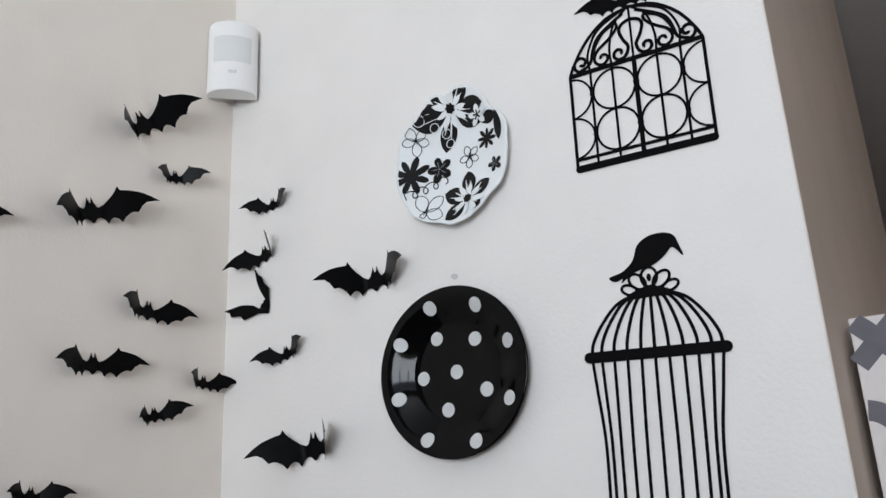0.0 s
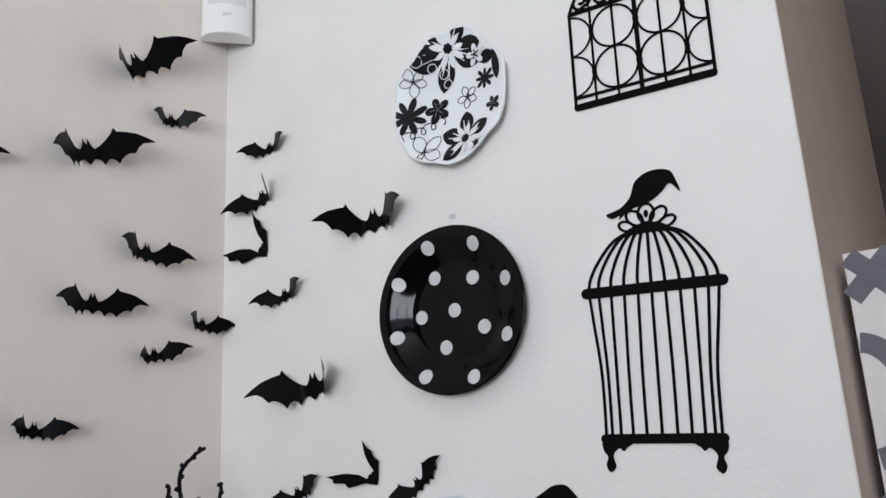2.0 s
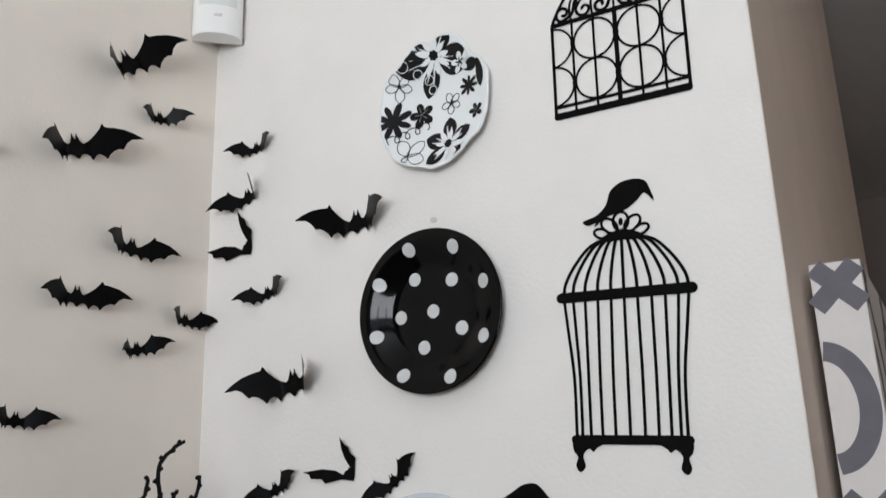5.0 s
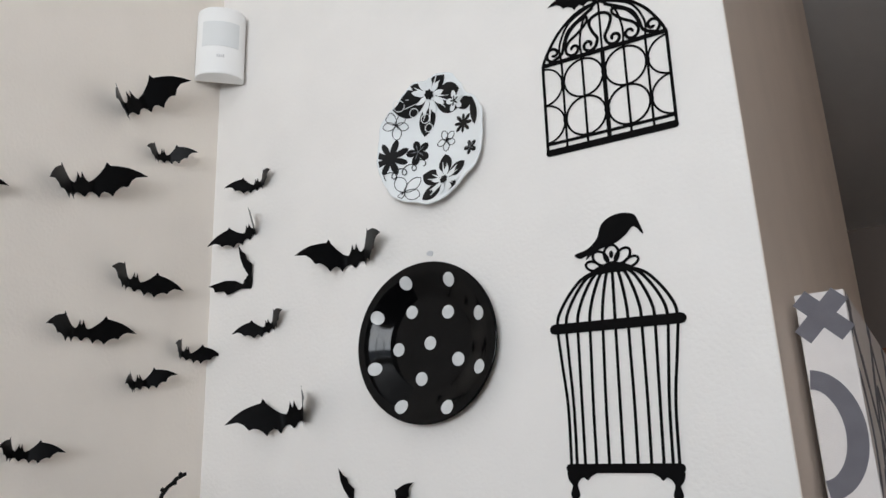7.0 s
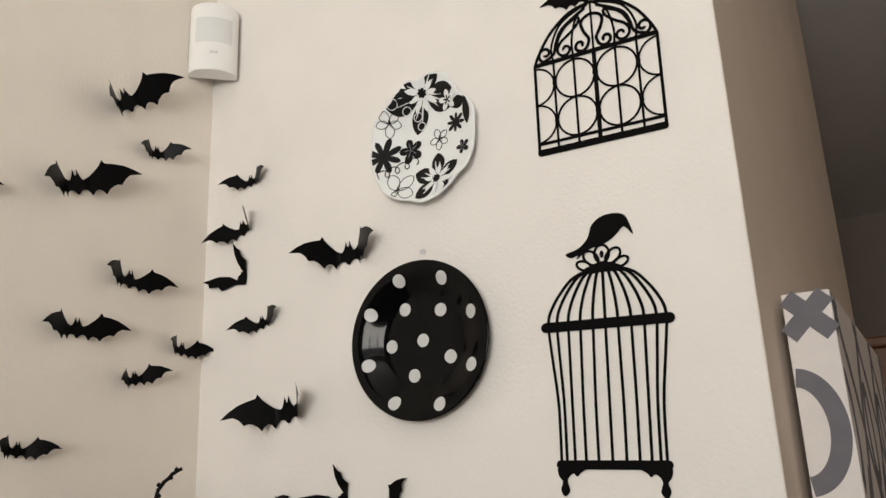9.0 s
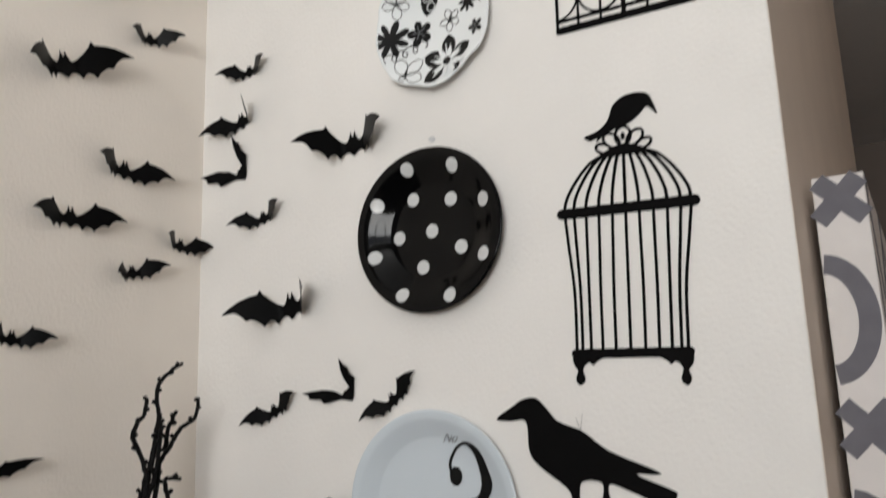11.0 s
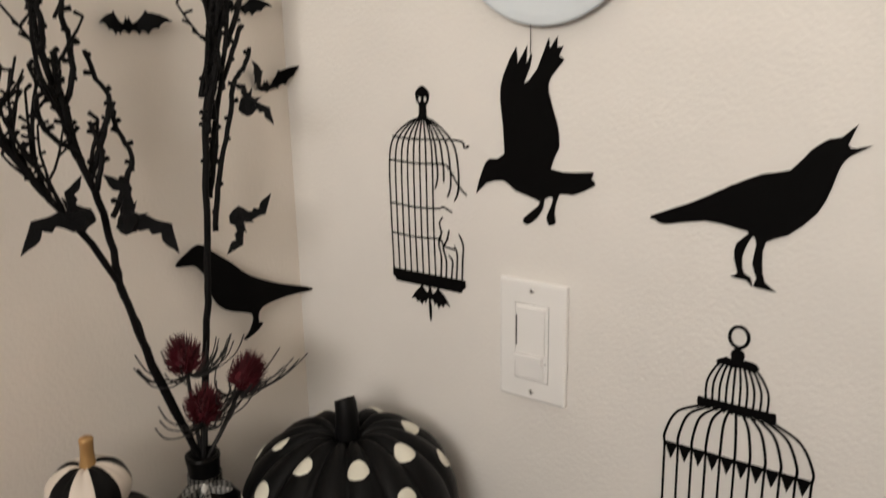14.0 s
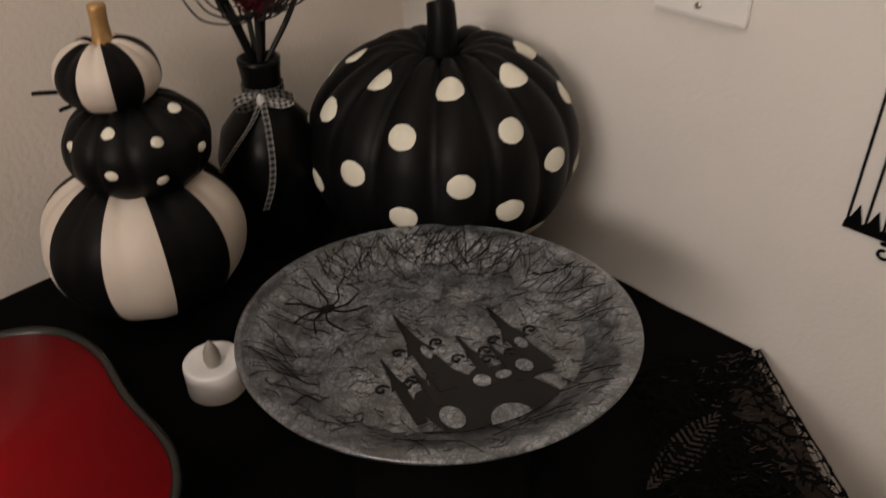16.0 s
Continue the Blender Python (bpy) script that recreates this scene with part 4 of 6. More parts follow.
# black plate with dots
plate = thing("wall_plate", on_wall("R", 0.3215, 1.8215), "glossy black ceramic plate with white polka dots", "plate", "plates on the wall")
lift = dish(0.047, 0.0805, 0.0130, 0.002)
part("plate_body", plate_body(0.047, 0.0805, 0.0130, 0.002), BLACKGLAZE, plate, "", True)
for u, v in [(-0.0215, 0.0635), (0.0297, 0.0595), (0.061, 0.0209), (0.0594, -0.0312), (0.0232, -0.0666), (-0.0299, -0.0623), (-0.0624, -0.0213), (-0.0583, 0.032), (-0.021, 0.0343), (0.022, 0.0288), (-0.0384, -0.0029), (-0.0001, -0.0004), (0.0316, -0.02), (-0.0116, -0.0354)]:
    part("dot", disc_on(u, v, 0.0070, lift, 0.0006), DOTWHITE, plate)

# pale blue plate with a numeral
plate = thing("wall_plate", on_wall("R", 0.315, 1.5615), "pale blue-white ceramic plate printed with a large 2", "plate", "plates on the wall")
lift = dish(0.062, 0.0868, 0.010)
part("plate_body", plate_body(0.062, 0.0868, 0.010), BLUEGLAZE, plate, "", True)
up = curve_pts([(0.018, 0.030), (0.017, 0.040), (0.024, 0.052), (0.035, 0.057), (0.046, 0.050), (0.0525, 0.034), (0.0540, 0.018), (0.046, 0.007), (0.032, 0.0045), (0.018, 0.000), (0.010, -0.007), (0.003, -0.021)], 6)
wid = curve_pts([(0.0030,), (0.0028,), (0.0026,), (0.0028,), (0.0060,), (0.0095,), (0.0105,), (0.0080,), (0.0038,), (0.0030,), (0.0030,), (0.0032,)], 6)
up = [(x + 0.0012, y) for x, y in up]
part("numeral", ribbon(B(), up, [w_[0] for w_ in wid], 0.0002, 0.0006, lambda x, y: lift(x, y) + 0.0012 * (math.hypot(x, y) > 0.055)), INK, plate, "black numeral 2")
low_ = curve_pts([(0.010, -0.008), (0.020, -0.012), (0.028, -0.021), (0.037, -0.0245), (0.046, -0.0205), (0.051, -0.013), (0.0525, -0.006)], 6)
wid = curve_pts([(0.002,), (0.004,), (0.0095,), (0.0125,), (0.0080,), (0.0036,), (0.0022,)], 6)
part("numeral_foot", ribbon(B(), low_, [w_[0] for w_ in wid], 0.0002, 0.00065, lift), INK, plate)
part("numeral_ball", disc_on(0.0237, 0.0275, 0.0066, lift, 0.0006, squash=1.3), INK, plate)
fc = bpy.data.curves.new("lettering", "FONT")
fc.body, fc.size, fc.extrude, fc.shear, fc.align_x = "No", 0.013, 0.0001, 0.45, "CENTER"
word = new("lettering", fc)
dg = bpy.context.evaluated_depsgraph_get()
word_mesh = bpy.data.meshes.new_from_object(word.evaluated_get(dg))
bpy.data.objects.remove(word)
word = new("lettering", word_mesh)
word_mesh.materials.clear()
word_mesh.materials.append(GREYINK)
word.parent = plate
word.matrix_local = Matrix.Translation((0.020, 0.058, 0.0072)) @ pose(0, 0, 0, -14, 0, 0) @ Matrix.Diagonal((0.85, 1, 1, 1))
word["label"] = "small slanted grey lettering No"

# white scalloped plate with flowers
plate = thing("wall_plate", on_wall("R", 0.3320, 2.0415), "white wavy-rimmed plate printed with black flowers", "plate", "plates on the wall")


RIM = [67.2, 69.2, 67.5, 63.0, 68.0, 74.0, 72.5, 66.5, 70.6, 65.5, 61.5, 64.5, 66.0, 62.8, 63.2, 66.2, 67.6, 69.5, 73.0, 73.0, 72.2, 75.6, 75.0, 72.2, 69.6, 72.0, 70.4, 68.0]


def wavy(a):
    """The uneven, wavy rim: its distance from the middle by angle, in metres."""
    f = (a / (2 * math.pi) % 1.0) * len(RIM)
    i = int(f) % len(RIM)
    t = f - int(f)
    t = t * t * (3 - 2 * t)
    return 0.001 * (RIM[i] * (1 - t) + RIM[(i + 1) % len(RIM)] * t)


def bowl_lift(x, y):
    r = math.hypot(x, y) / wavy(math.atan2(y, x))
    return 0.003 + 0.0115 * r ** 2.4


prof = [(s_, 0.003 + 0.0115 * s_ ** 2.4) for s_ in (0.01, 0.15, 0.3, 0.45, 0.6, 0.75, 0.88, 0.96, 1.0)]
part("plate_body", lathe(B(), (prof + [(1.012, 0.0138), (1.005, 0.0122), (0.8, 0.006), (0.5, 0.0), (0.01, 0.0)])[::-1], 140, wave=wavy), WHITEGLAZE, plate, "", True)


def keep_in(pts, lim=0.975):
    out = []
    for x, y in pts:
        r = math.hypot(x, y)
        k = min(1, lim * wavy(math.atan2(y, x)) / r) if r else 1
        out.append((x * k, y * k))
    return out


def petal(cx, cy, tx, ty, w, blunt=0.75, start=0.1, n=9):
    """A petal outline from a flower's middle to its tip; w is its half width over its length."""
    dx, dy = tx - cx, ty - cy
    up_, dn = [], []
    for i in range(n + 1):
        t = i / n
        r = start + (1 - start) * t
        b = w * math.sin(math.pi * t ** 1.15) ** blunt if 0 < t < 1 else 0.0
        up_.append((cx + r * dx - b * dy, cy + r * dy + b * dx))
        dn.append((cx + r * dx + b * dy, cy + r * dy - b * dx))
    return keep_in(up_ + dn[::-1][1:-1])


def printed(name, outline, mat, level=0, parent=None, label=""):
    area = sum(a[0] * b[1] - b[0] * a[1] for a, b in zip(outline, outline[1:] + outline[:1]))
    z = 0.0006 + 0.0007 * level
    return part(name, slab(B(), [outline if area > 0 else outline[::-1]], z - 0.0003, z, bowl_lift), mat, parent or plate, label)


def star(cx, cy, r, n, a0, w, blunt, mat, level, name, parent=None, heart=0.32, uneven=0.0, rng_=None):
    """A flower in one printed piece: petals joined round a heart."""
    bm = B()
    z = 0.0006 + 0.0007 * level
    for i in range(n):
        a = radians(a0 + 360 * i / n)
        l = r * (1 + (rng_.uniform(-uneven, uneven) if rng_ else 0))
        o = petal(cx, cy, cx + l * math.cos(a), cy + l * math.sin(a), w, blunt)
        slab(bm, [o[::-1]], z - 0.0003, z + 0.00002 * i, bowl_lift)
    slab(bm, [keep_in(ring_pts(cx, cy, r * heart, n=14))], z - 0.0003, z + 0.0003, bowl_lift)
    return part(name, bm, mat, parent or plate)


rng = random.Random(17)
# the two large black blossoms, each with a white starry heart
UPPER, LOWER = (0.0037, 0.0505), (0.018, -0.052)
for (cx, cy), tips in ((UPPER, ((-0.0440, 0.0450, 0.33), (-0.0086, 0.0065, 0.22), (0.0250, 0.0740, 0.24), (0.0420, 0.0460, 0.27), (0.0360, 0.0260, 0.25), (-0.0190, 0.0720, 0.20))),
                       (LOWER, ((0.0174, -0.0209, 0.27), (0.0430, -0.0364, 0.25), (-0.0107, -0.0395, 0.30), (-0.0080, -0.0700, 0.26), (0.0330, -0.0640, 0.32)))):
    for tx, ty, w_ in tips:
        printed("black_petal", petal(cx, cy, tx, ty, w_), INK)
        d = math.hypot(tx - cx, ty - cy)
        for turn, reach in ((-9, 0.62), (8, 0.70)):
            a = math.atan2(ty - cy, tx - cx) + radians(turn)
            run = [(cx + d * k * math.cos(a), cy + d * k * math.sin(a)) for k in [0.25 + (reach - 0.25) * i / 6 for i in range(7)]]
            part("petal_vein", ribbon(B(), keep_in(run), [0.0020, 0.0019, 0.0017, 0.0014, 0.0011, 0.0008, 0.0004], 0.0014, 0.0019, bowl_lift), WHITEGLAZE, plate)
for (cx, cy), r, n in ((UPPER, 0.0205, 9), (LOWER, 0.0180, 8)):
    f = star(cx, cy, r, n, 80, 0.155, 0.8, WHITEGLAZE, 2, "white_flower", None, 0.36, 0.14, rng)
    star(cx, cy, r * 0.28, 7, 20, 0.32, 0.6, INK, 4, "flower_eye", f, 0.62)
printed("black_petal", petal(0.0345, 0.0260, 0.0560, 0.0300, 0.30), INK)
printed("slender_leaf", petal(0.0562, 0.0370, 0.0575, 0.0005, 0.13), INK)
f = star(0.0345, 0.0345, 0.0120, 5, 95, 0.26, 0.6, WHITEGLAZE, 2, "white_flower", None, 0.34)
star(0.0345, 0.0345, 0.0058, 5, 95, 0.16, 0.7, INK, 3, "flower_eye", f, 0.3)
for cx, cy, r, n, a0, w_ in ((-0.0500, -0.0115, 0.0215, 8, 68, 0.165), (-0.0166, -0.0100, 0.0150, 5, 105, 0.30), (0.0418, 0.0076, 0.0115, 8, 82, 0.165), (0.0504, -0.0229, 0.0092, 5, 105, 0.28)):
    b = star(cx, cy, r, n, a0, w_, 0.45, INK, 0, "black_flower", None, 0.36, 0.08, rng)
    if n == 5:
        star(cx, cy, r * 0.6, 5, a0, 0.05, 0.8, GREYINK, 2, "flower_eye", b, 0.1)
for cx, cy, tips in ((-0.0417, 0.0271, ((-0.0512, 0.0425), (-0.0297, 0.0360), (-0.0275, 0.0215), (-0.0417, 0.0095), (-0.0570, 0.0262))),
                     (0.0191, -0.0053, ((0.0150, 0.0068), (0.0289, 0.0025), (0.0297, -0.0108), (0.0180, -0.0178), (0.0072, -0.0075))),
                     (-0.0315, -0.0555, ((-0.0415, -0.0355), (-0.0130, -0.0415), (-0.0120, -0.0645), (-0.0380, -0.0640)))):
    for tx, ty in tips:
        part("outline_petal", ribbon(B(), petal(cx, cy, tx, ty, 0.30, 0.6, 0.0), 0.00075, 0.0002, 0.0006, bowl_lift, closed=True), INK, plate)
    star(cx, cy, 0.0042, 5, 90, 0.10, 0.8, INK, 1, "flower_eye", None, 0.24)
loops = [(-0.0563 + 0.0461 * i / 84 - 0.0052 * math.sin(2 * math.pi * i / 21), -0.0400 + 0.0120 * i / 84 + 0.0056 * (1 - math.cos(2 * math.pi * i / 21)) * 0.9) for i in range(85)]
part("curl", ribbon(B(), keep_in(loops, 0.95), 0.0010, 0.0006, 0.0011, bowl_lift), INK, plate)
for cx, cy, r in ((-0.0345, 0.0465, 0.0062), (-0.0185, 0.0360, 0.0050), (-0.0055, 0.0265, 0.0052), (-0.0020, 0.0150, 0.0046)):
    part("curl", ribbon(B(), ring_pts(cx, cy, r, n=18), 0.0008, 0.0012, 0.0018, bowl_lift, closed=True), WHITEGLAZE, plate)

# ---- motion sensor in the corner ----
sensor = thing("motion_sensor", Matrix.Translation((0, 0, 2.1985)) @ pose(0, 0, 0, 0, 0, 45), "white plastic motion sensor mounted in the corner", "sensor")


def sensor_ring(half, front, bulge, n=36):
    arc = [(half * math.cos(math.pi * i / n), -front - bulge * math.sin(math.pi * i / n)) for i in range(n + 1)]
    return arc + [(-half, -0.0335), (half, -0.0335)]


bm = B()
rows = []
for z, sc in ((0.0, 0.97), (0.002, 1.0), (0.090, 1.0), (0.0955, 0.97), (0.098, 0.90)):
    rows.append([bm.verts.new((x * sc, y if y > -0.03 else -0.034 + (y + 0.034) * sc, z)) for x, y in sensor_ring(0.0308, 0.040, 0.021)])
for q, r in zip(rows, rows[1:]):
    for j in range(len(q)):
        bm.faces.new((q[j], r[j], r[(j + 1) % len(q)], q[(j + 1) % len(q)]))
bm.faces.new(rows[0])
bm.faces.new(rows[-1][::-1])
bmesh.ops.recalc_face_normals(bm, faces=bm.faces)
part("housing", bm, PLASTIC, sensor)
bm = B()
fan = [0.235 + 0.53 * i / 24 for i in range(25)]
outer_, inner_ = [[(math.cos(math.pi * f) * hw, -0.040 - bl * math.sin(math.pi * f)) for f in fan] for hw, bl in ((0.0311, 0.0215), (0.0303, 0.0202))]
cols = [[bm.verts.new((x, y, z)) for (x, y), z in ((o, 0.039), (o, 0.075), (i_, 0.075), (i_, 0.039))] for o, i_ in zip(outer_, inner_)]
for q, r in zip(cols, cols[1:]):
    for j in range(4):
        bm.faces.new((q[j], q[(j + 1) % 4], r[(j + 1) % 4], r[j]))
bm.faces.new(cols[0])
bm.faces.new(cols[-1][::-1])
bmesh.ops.recalc_face_normals(bm, faces=bm.faces)
part("lens", bm, LENS, sensor, "grey translucent lens window")
for k in range(4):
    part("logo_bar", box(B(), -0.004 + 0.0026 * k, -0.0026 + 0.0026 * k, -0.0617, -0.0605, 0.0225, 0.0258 + 0.0006 * (k % 2)), GREYMARK, sensor)

# ---- dimmer switch ----
switch = thing("dimmer_switch", on_wall("R", 0.3035, 1.198), "white rocker dimmer switch with wall plate", "light switch")
part("cover_plate", box(B(), -0.0345, 0.0345, -0.0575, 0.0575, 0, 0.0060, 0.0030), SWITCHM, switch)
# Solid grey edges painted for the shade round the insert and under the slider.
part("surround_shade_line", box(B(), -0.0175, 0.0175, -0.0375, 0.0362, 0.0052, 0.00615), SWITCHSHADE, switch, "fine grey strip for the shade round the insert")
part("paddle_shade_line", box(B(), -0.0140, 0.0150, -0.0190, -0.0172, 0.0064, 0.0072), SWITCHSHADE, switch, "fine grey strip for the shade under the slider")
part("surround", box(B(), -0.0168, 0.0168, -0.0368, 0.0355, 0.0058, 0.0070, 0.0005), SWITCHM, switch)
part("rocker", box(B(), -0.0135, 0.0145, -0.0105, 0.0335, 0.0069, 0.0098, 0.0010), SWITCHM, switch)
part("lower_rocker", box(B(), -0.0135, 0.0145, -0.0340, -0.0175, 0.0069, 0.0088, 0.0010), SWITCHM, switch)
part("slider_knob", box(B(), -0.0150, 0.0130, -0.0180, -0.0110, 0.0069, 0.0135, 0.0008), SWITCHM, switch)
part("slider_slot", box(B(), -0.0160, -0.0148, -0.0050, 0.0240, 0.0066, 0.0074), INK, switch, "dark slider slot")
part("status_light", box(B(), -0.0160, -0.0146, -0.0190, -0.0165, 0.0066, 0.0074), INK, switch)
for v in (0.0485, -0.0485):
    s = part("screw", lathe(B(), [(0.0001, 0.0056), (0.0026, 0.0056), (0.0024, 0.0064), (0.0001, 0.0067)], 14, (0, v, 0)), SCREW, switch, "", True)
    part("screw_slot", box(B(), -0.0004, 0.0004, v - 0.0019, v + 0.0019, 0.0064, 0.00685), INK, s)

# ---- printed canvas on the end of the wall ----
canvas = thing("canvas_print", Matrix.Translation((0.6560, 0.073, 0)) @ pose(0, 0, 0, 0, 0, -1.3), "white canvas with a grey lattice print, wrapped edges", "canvas")
CW, CL, CT, CB = 0.0403, 0.60, 1.833, 1.05
part("canvas_body", box(B(), 0, CW, 0, CL, CB, CT, 0.0015), CANVAS, canvas)


def clip_line(pts, x0, x1, y0, y1):
    """The runs of a line that lie within a rectangle."""
    runs, run = [], []
    for p in pts:
        if x0 <= p[0] <= x1 and y0 <= p[1] <= y1:
            run.append(p)
        elif run:
            runs.append(run)
            run = []
    if run:
        runs.append(run)
    return [r for r in runs if len(r) > 2]


def lattice(x0, x1, y0, y1, phase):
    """Rings on an upright column, with crossing bands between them."""
    made = []
    for col in range(-1, 6):
        for row in range(-1, 6):
            cx, cy = phase + 0.19 * col, CT - 0.121 - 0.19 * row
            made += clip_line(ring_pts(cx, cy, 0.0305, 0.046, 90, 180, 539.8), x0, x1, y0, y1)
            for sg in (-1, 1):
                made += clip_line([(cx + 0.0200 + t, cy + 0.101 + sg * t) for t in [(-0.055 + 0.11 * i / 60) for i in range(61)]], x0, x1, y0, y1)
                made += clip_line([(cx + 0.116 + t, cy + sg * 1.2 * t) for t in [(-0.055 + 0.11 * i / 60) for i in range(61)]], x0, x1, y0, y1)
    return made


side_frame = Matrix(((1, 0, 0, 0), (0, 0, -1, 0), (0, 1, 0, 0), (0, 0, 0, 1)))
for k, run in enumerate(lattice(0.001, CW - 0.001, CB, CT - 0.002, 0.0)):
    p = part("printed_band", ribbon(B(), run, 0.0165, 0.0, 0.0003 + 0.00001 * k), CANVASGREY, canvas)
    p.matrix_local = side_frame
front_frame = Matrix(((0, 0, 1, CW), (1, 0, 0, 0), (0, 1, 0, 0), (0, 0, 0, 1)))
for k, run in enumerate(lattice(0.002, CL - 0.002, CB, CT - 0.004, 0.0)):
    p = part("printed_band", ribbon(B(), run, 0.015, 0.0, 0.0003 + 0.000004 * k), CANVASGREY, canvas)
    p.matrix_local = front_frame


# ---- pumpkins ----
def pumpkin_surface(R, H, lobes, depth, power=2.15):
    """A ribbed, flattened globe: a place for each turn a and rise b (-90 to 90 degrees), from its base."""
    def s(a, b, out=0.0):
        cb, sb = math.cos(b), math.sin(b)
        k = (abs(cb) ** power + abs(sb) ** power) ** (-1 / power)
        rib = 1 - depth * (1 - abs(math.sin(lobes * a / 2)) ** 0.7) * max(0.0, cb) ** 0.35
        r = (R + out) * k * cb * rib
        z = (H / 2 + out) * k * sb
        dip = max(0.0, 1 - r / (0.42 * R)) ** 2
        z -= (0.16 if sb > 0 else -0.06) * H * dip * (1 if sb > 0 else 1)
        z -= 0.045 * H * (1 - abs(math.sin(lobes * a / 2)) ** 0.7) * max(0, sb)
        return Vector((r * math.cos(a), r * math.sin(a), z + H / 2))
    return s


def skin(surf, a0, a1, na, nb=30, out=0.0):
    bm = B()
    rows = []
    for j in range(nb + 1):
        b = -math.pi / 2 + math.pi * j / nb
        b = max(-1.5705, min(1.5705, b))
        rows.append([bm.verts.new(surf(a0 + (a1 - a0) * i / na, b, out)) for i in range(na + 1)])
    for q, r in zip(rows, rows[1:]):
        for i in range(na):
            bm.faces.new((q[i], q[i + 1], r[i + 1], r[i]))
    bmesh.ops.remove_doubles(bm, verts=bm.verts[:], dist=1e-6)
    return bm


def paint_dot(surf, R, a, b, size, rng_, n=26):
    """A slightly uneven brushed dot lying on the ribbed skin."""
    bm = B()
    rr = [size * (1 + rng_.uniform(-0.03, 0.03)) for _ in range(n)]
    ca = max(0.25, math.cos(b))
    rings = [[surf(a, b, 0.0009)]]
    for f in (0.35, 0.7, 1.0):
        rings.append([surf(a + f * rr[i] * math.cos(2 * math.pi * i / n) / (R * ca), b + f * rr[i] * math.sin(2 * math.pi * i / n) / (0.92 * R), 0.0009 if f < 1 else 0.0003) for i in range(n)])
    vs = [[bm.verts.new(p) for p in ring] for ring in rings]
    for i in range(n):
        j = (i + 1) % n
        bm.faces.new((vs[0][0], vs[1][i], vs[1][j]))
        for q, r in zip(vs[1:], vs[2:]):
            bm.faces.new((q[i], r[i], r[j], q[j]))
    return bm


rng = random.Random(11)
BASE = 0.957
big = thing("pumpkin", Matrix.Translation((0.165, -0.107, BASE)), "large matte black pumpkin painted with cream polka dots", "pumpkin")
surf = pumpkin_surface(0.103, 0.164, 15, 0.055)
part("pumpkin_body", skin(surf, 0, 2 * math.pi, 150, 34), PUMPBLACK, big, "", True)
for b, size, turns in ((54, 0.0100, (-87, -39, 9, 57, 106, 155, -135)), (32, 0.0105, (-107, -61, -13, 37, 86, 135, -156)), (11, 0.0105, (-81, -37, 7, 56, 105, 154, -131)), (-6, 0.0105, (-107, -59, -17, 34, 84, 133, -157)), (-34, 0.0100, (-81, -37, 7, 56, 105, 154, -131))):
    for a in turns:
        part("dot", paint_dot(surf, 0.1005, radians(a), radians(b), size * rng.uniform(0.86, 0.97), rng), DOTCREAM, big, "", True)
bm = B()
tube(bm, curve_pts([(0, 0, 0.122), (0.001, -0.001, 0.152), (-0.001, 0.001, 0.178), (-0.004, 0.002, 0.187)], 4), 0.013, 0.0095, 10)
part("stem", bm, PUMPBLACK, big, "short black stem", True)

stack = (0.083, -0.317)


def striped(name, x, y, z, R, H, n, a0, label, wide=0.0):
    p = thing(name, Matrix.Translation((x, y, z)), label, "pumpkin", "stacked pumpkins")
    sf = pumpkin_surface(R, H, n, 0.03, 2.1)
    for k in range(n):
        pale = k % 2 == 0
        a = radians(a0 + 360 * k / n - (wide if pale else -wide))
        part("stripe", skin(sf, a, a + 2 * math.pi / n + radians(2 * wide if pale else -2 * wide), 10, 26), PUMPWHITE if pale else PUMPBLACK, p, "cream stripe" if pale else "black stripe", True)
    return p


VIEW_A = math.degrees(math.atan2(-0.49 - stack[1], 0.57 - stack[0]))
striped("pumpkin", stack[0] + 0.001, stack[1] + 0.001, BASE, 0.0680, 0.112, 10, VIEW_A - 18 - 11, "black and cream striped pumpkin at the bottom of a stack", -1.0)
mid = thing("pumpkin", Matrix.Translation((stack[0] + 0.007, stack[1] + 0.009, BASE + 0.092)), "small black pumpkin with white dots in a stack", "pumpkin", "stacked pumpkins")
surf = pumpkin_surface(0.0465, 0.066, 12, 0.05)
part("pumpkin_body", skin(surf, 0, 2 * math.pi, 96, 26), PUMPBLACK, mid, "", True)
for a, b in ((-88, 23), (-48, 43), (-6, 29), (32, 3), (38, 51), (-46, 1), (-10, -13), (82, 24), (126, 4), (170, 30), (-138, 12)):
    part("dot", paint_dot(surf, 0.0465, radians(a), radians(b), 0.0044 * rng.uniform(0.90, 1.02), rng, 18), DOTCREAM, mid, "", True)
top = striped("pumpkin", stack[0] - 0.002, stack[1] + 0.004, BASE + 0.148, 0.0320, 0.046, 10, -56.0, "little black and cream pumpkin with gold stem")
bm = B()
lathe(bm, [(0.0005, 0.028), (0.0100, 0.032), (0.0086, 0.036), (0.0066, 0.041), (0.0056, 0.047), (0.0051, 0.054), (0.0052, 0.060), (0.0056, 0.0635), (0.0046, 0.0655), (0.0005, 0.066)], 14, wave=lambda a: 1 + 0.05 * math.sin(5 * a))
bmesh.ops.transform(bm, matrix=Matrix.Rotation(radians(-3), 4, "X"), verts=bm.verts[:])
part("stem", bm, GOLD, top, "gold painted stem", True)
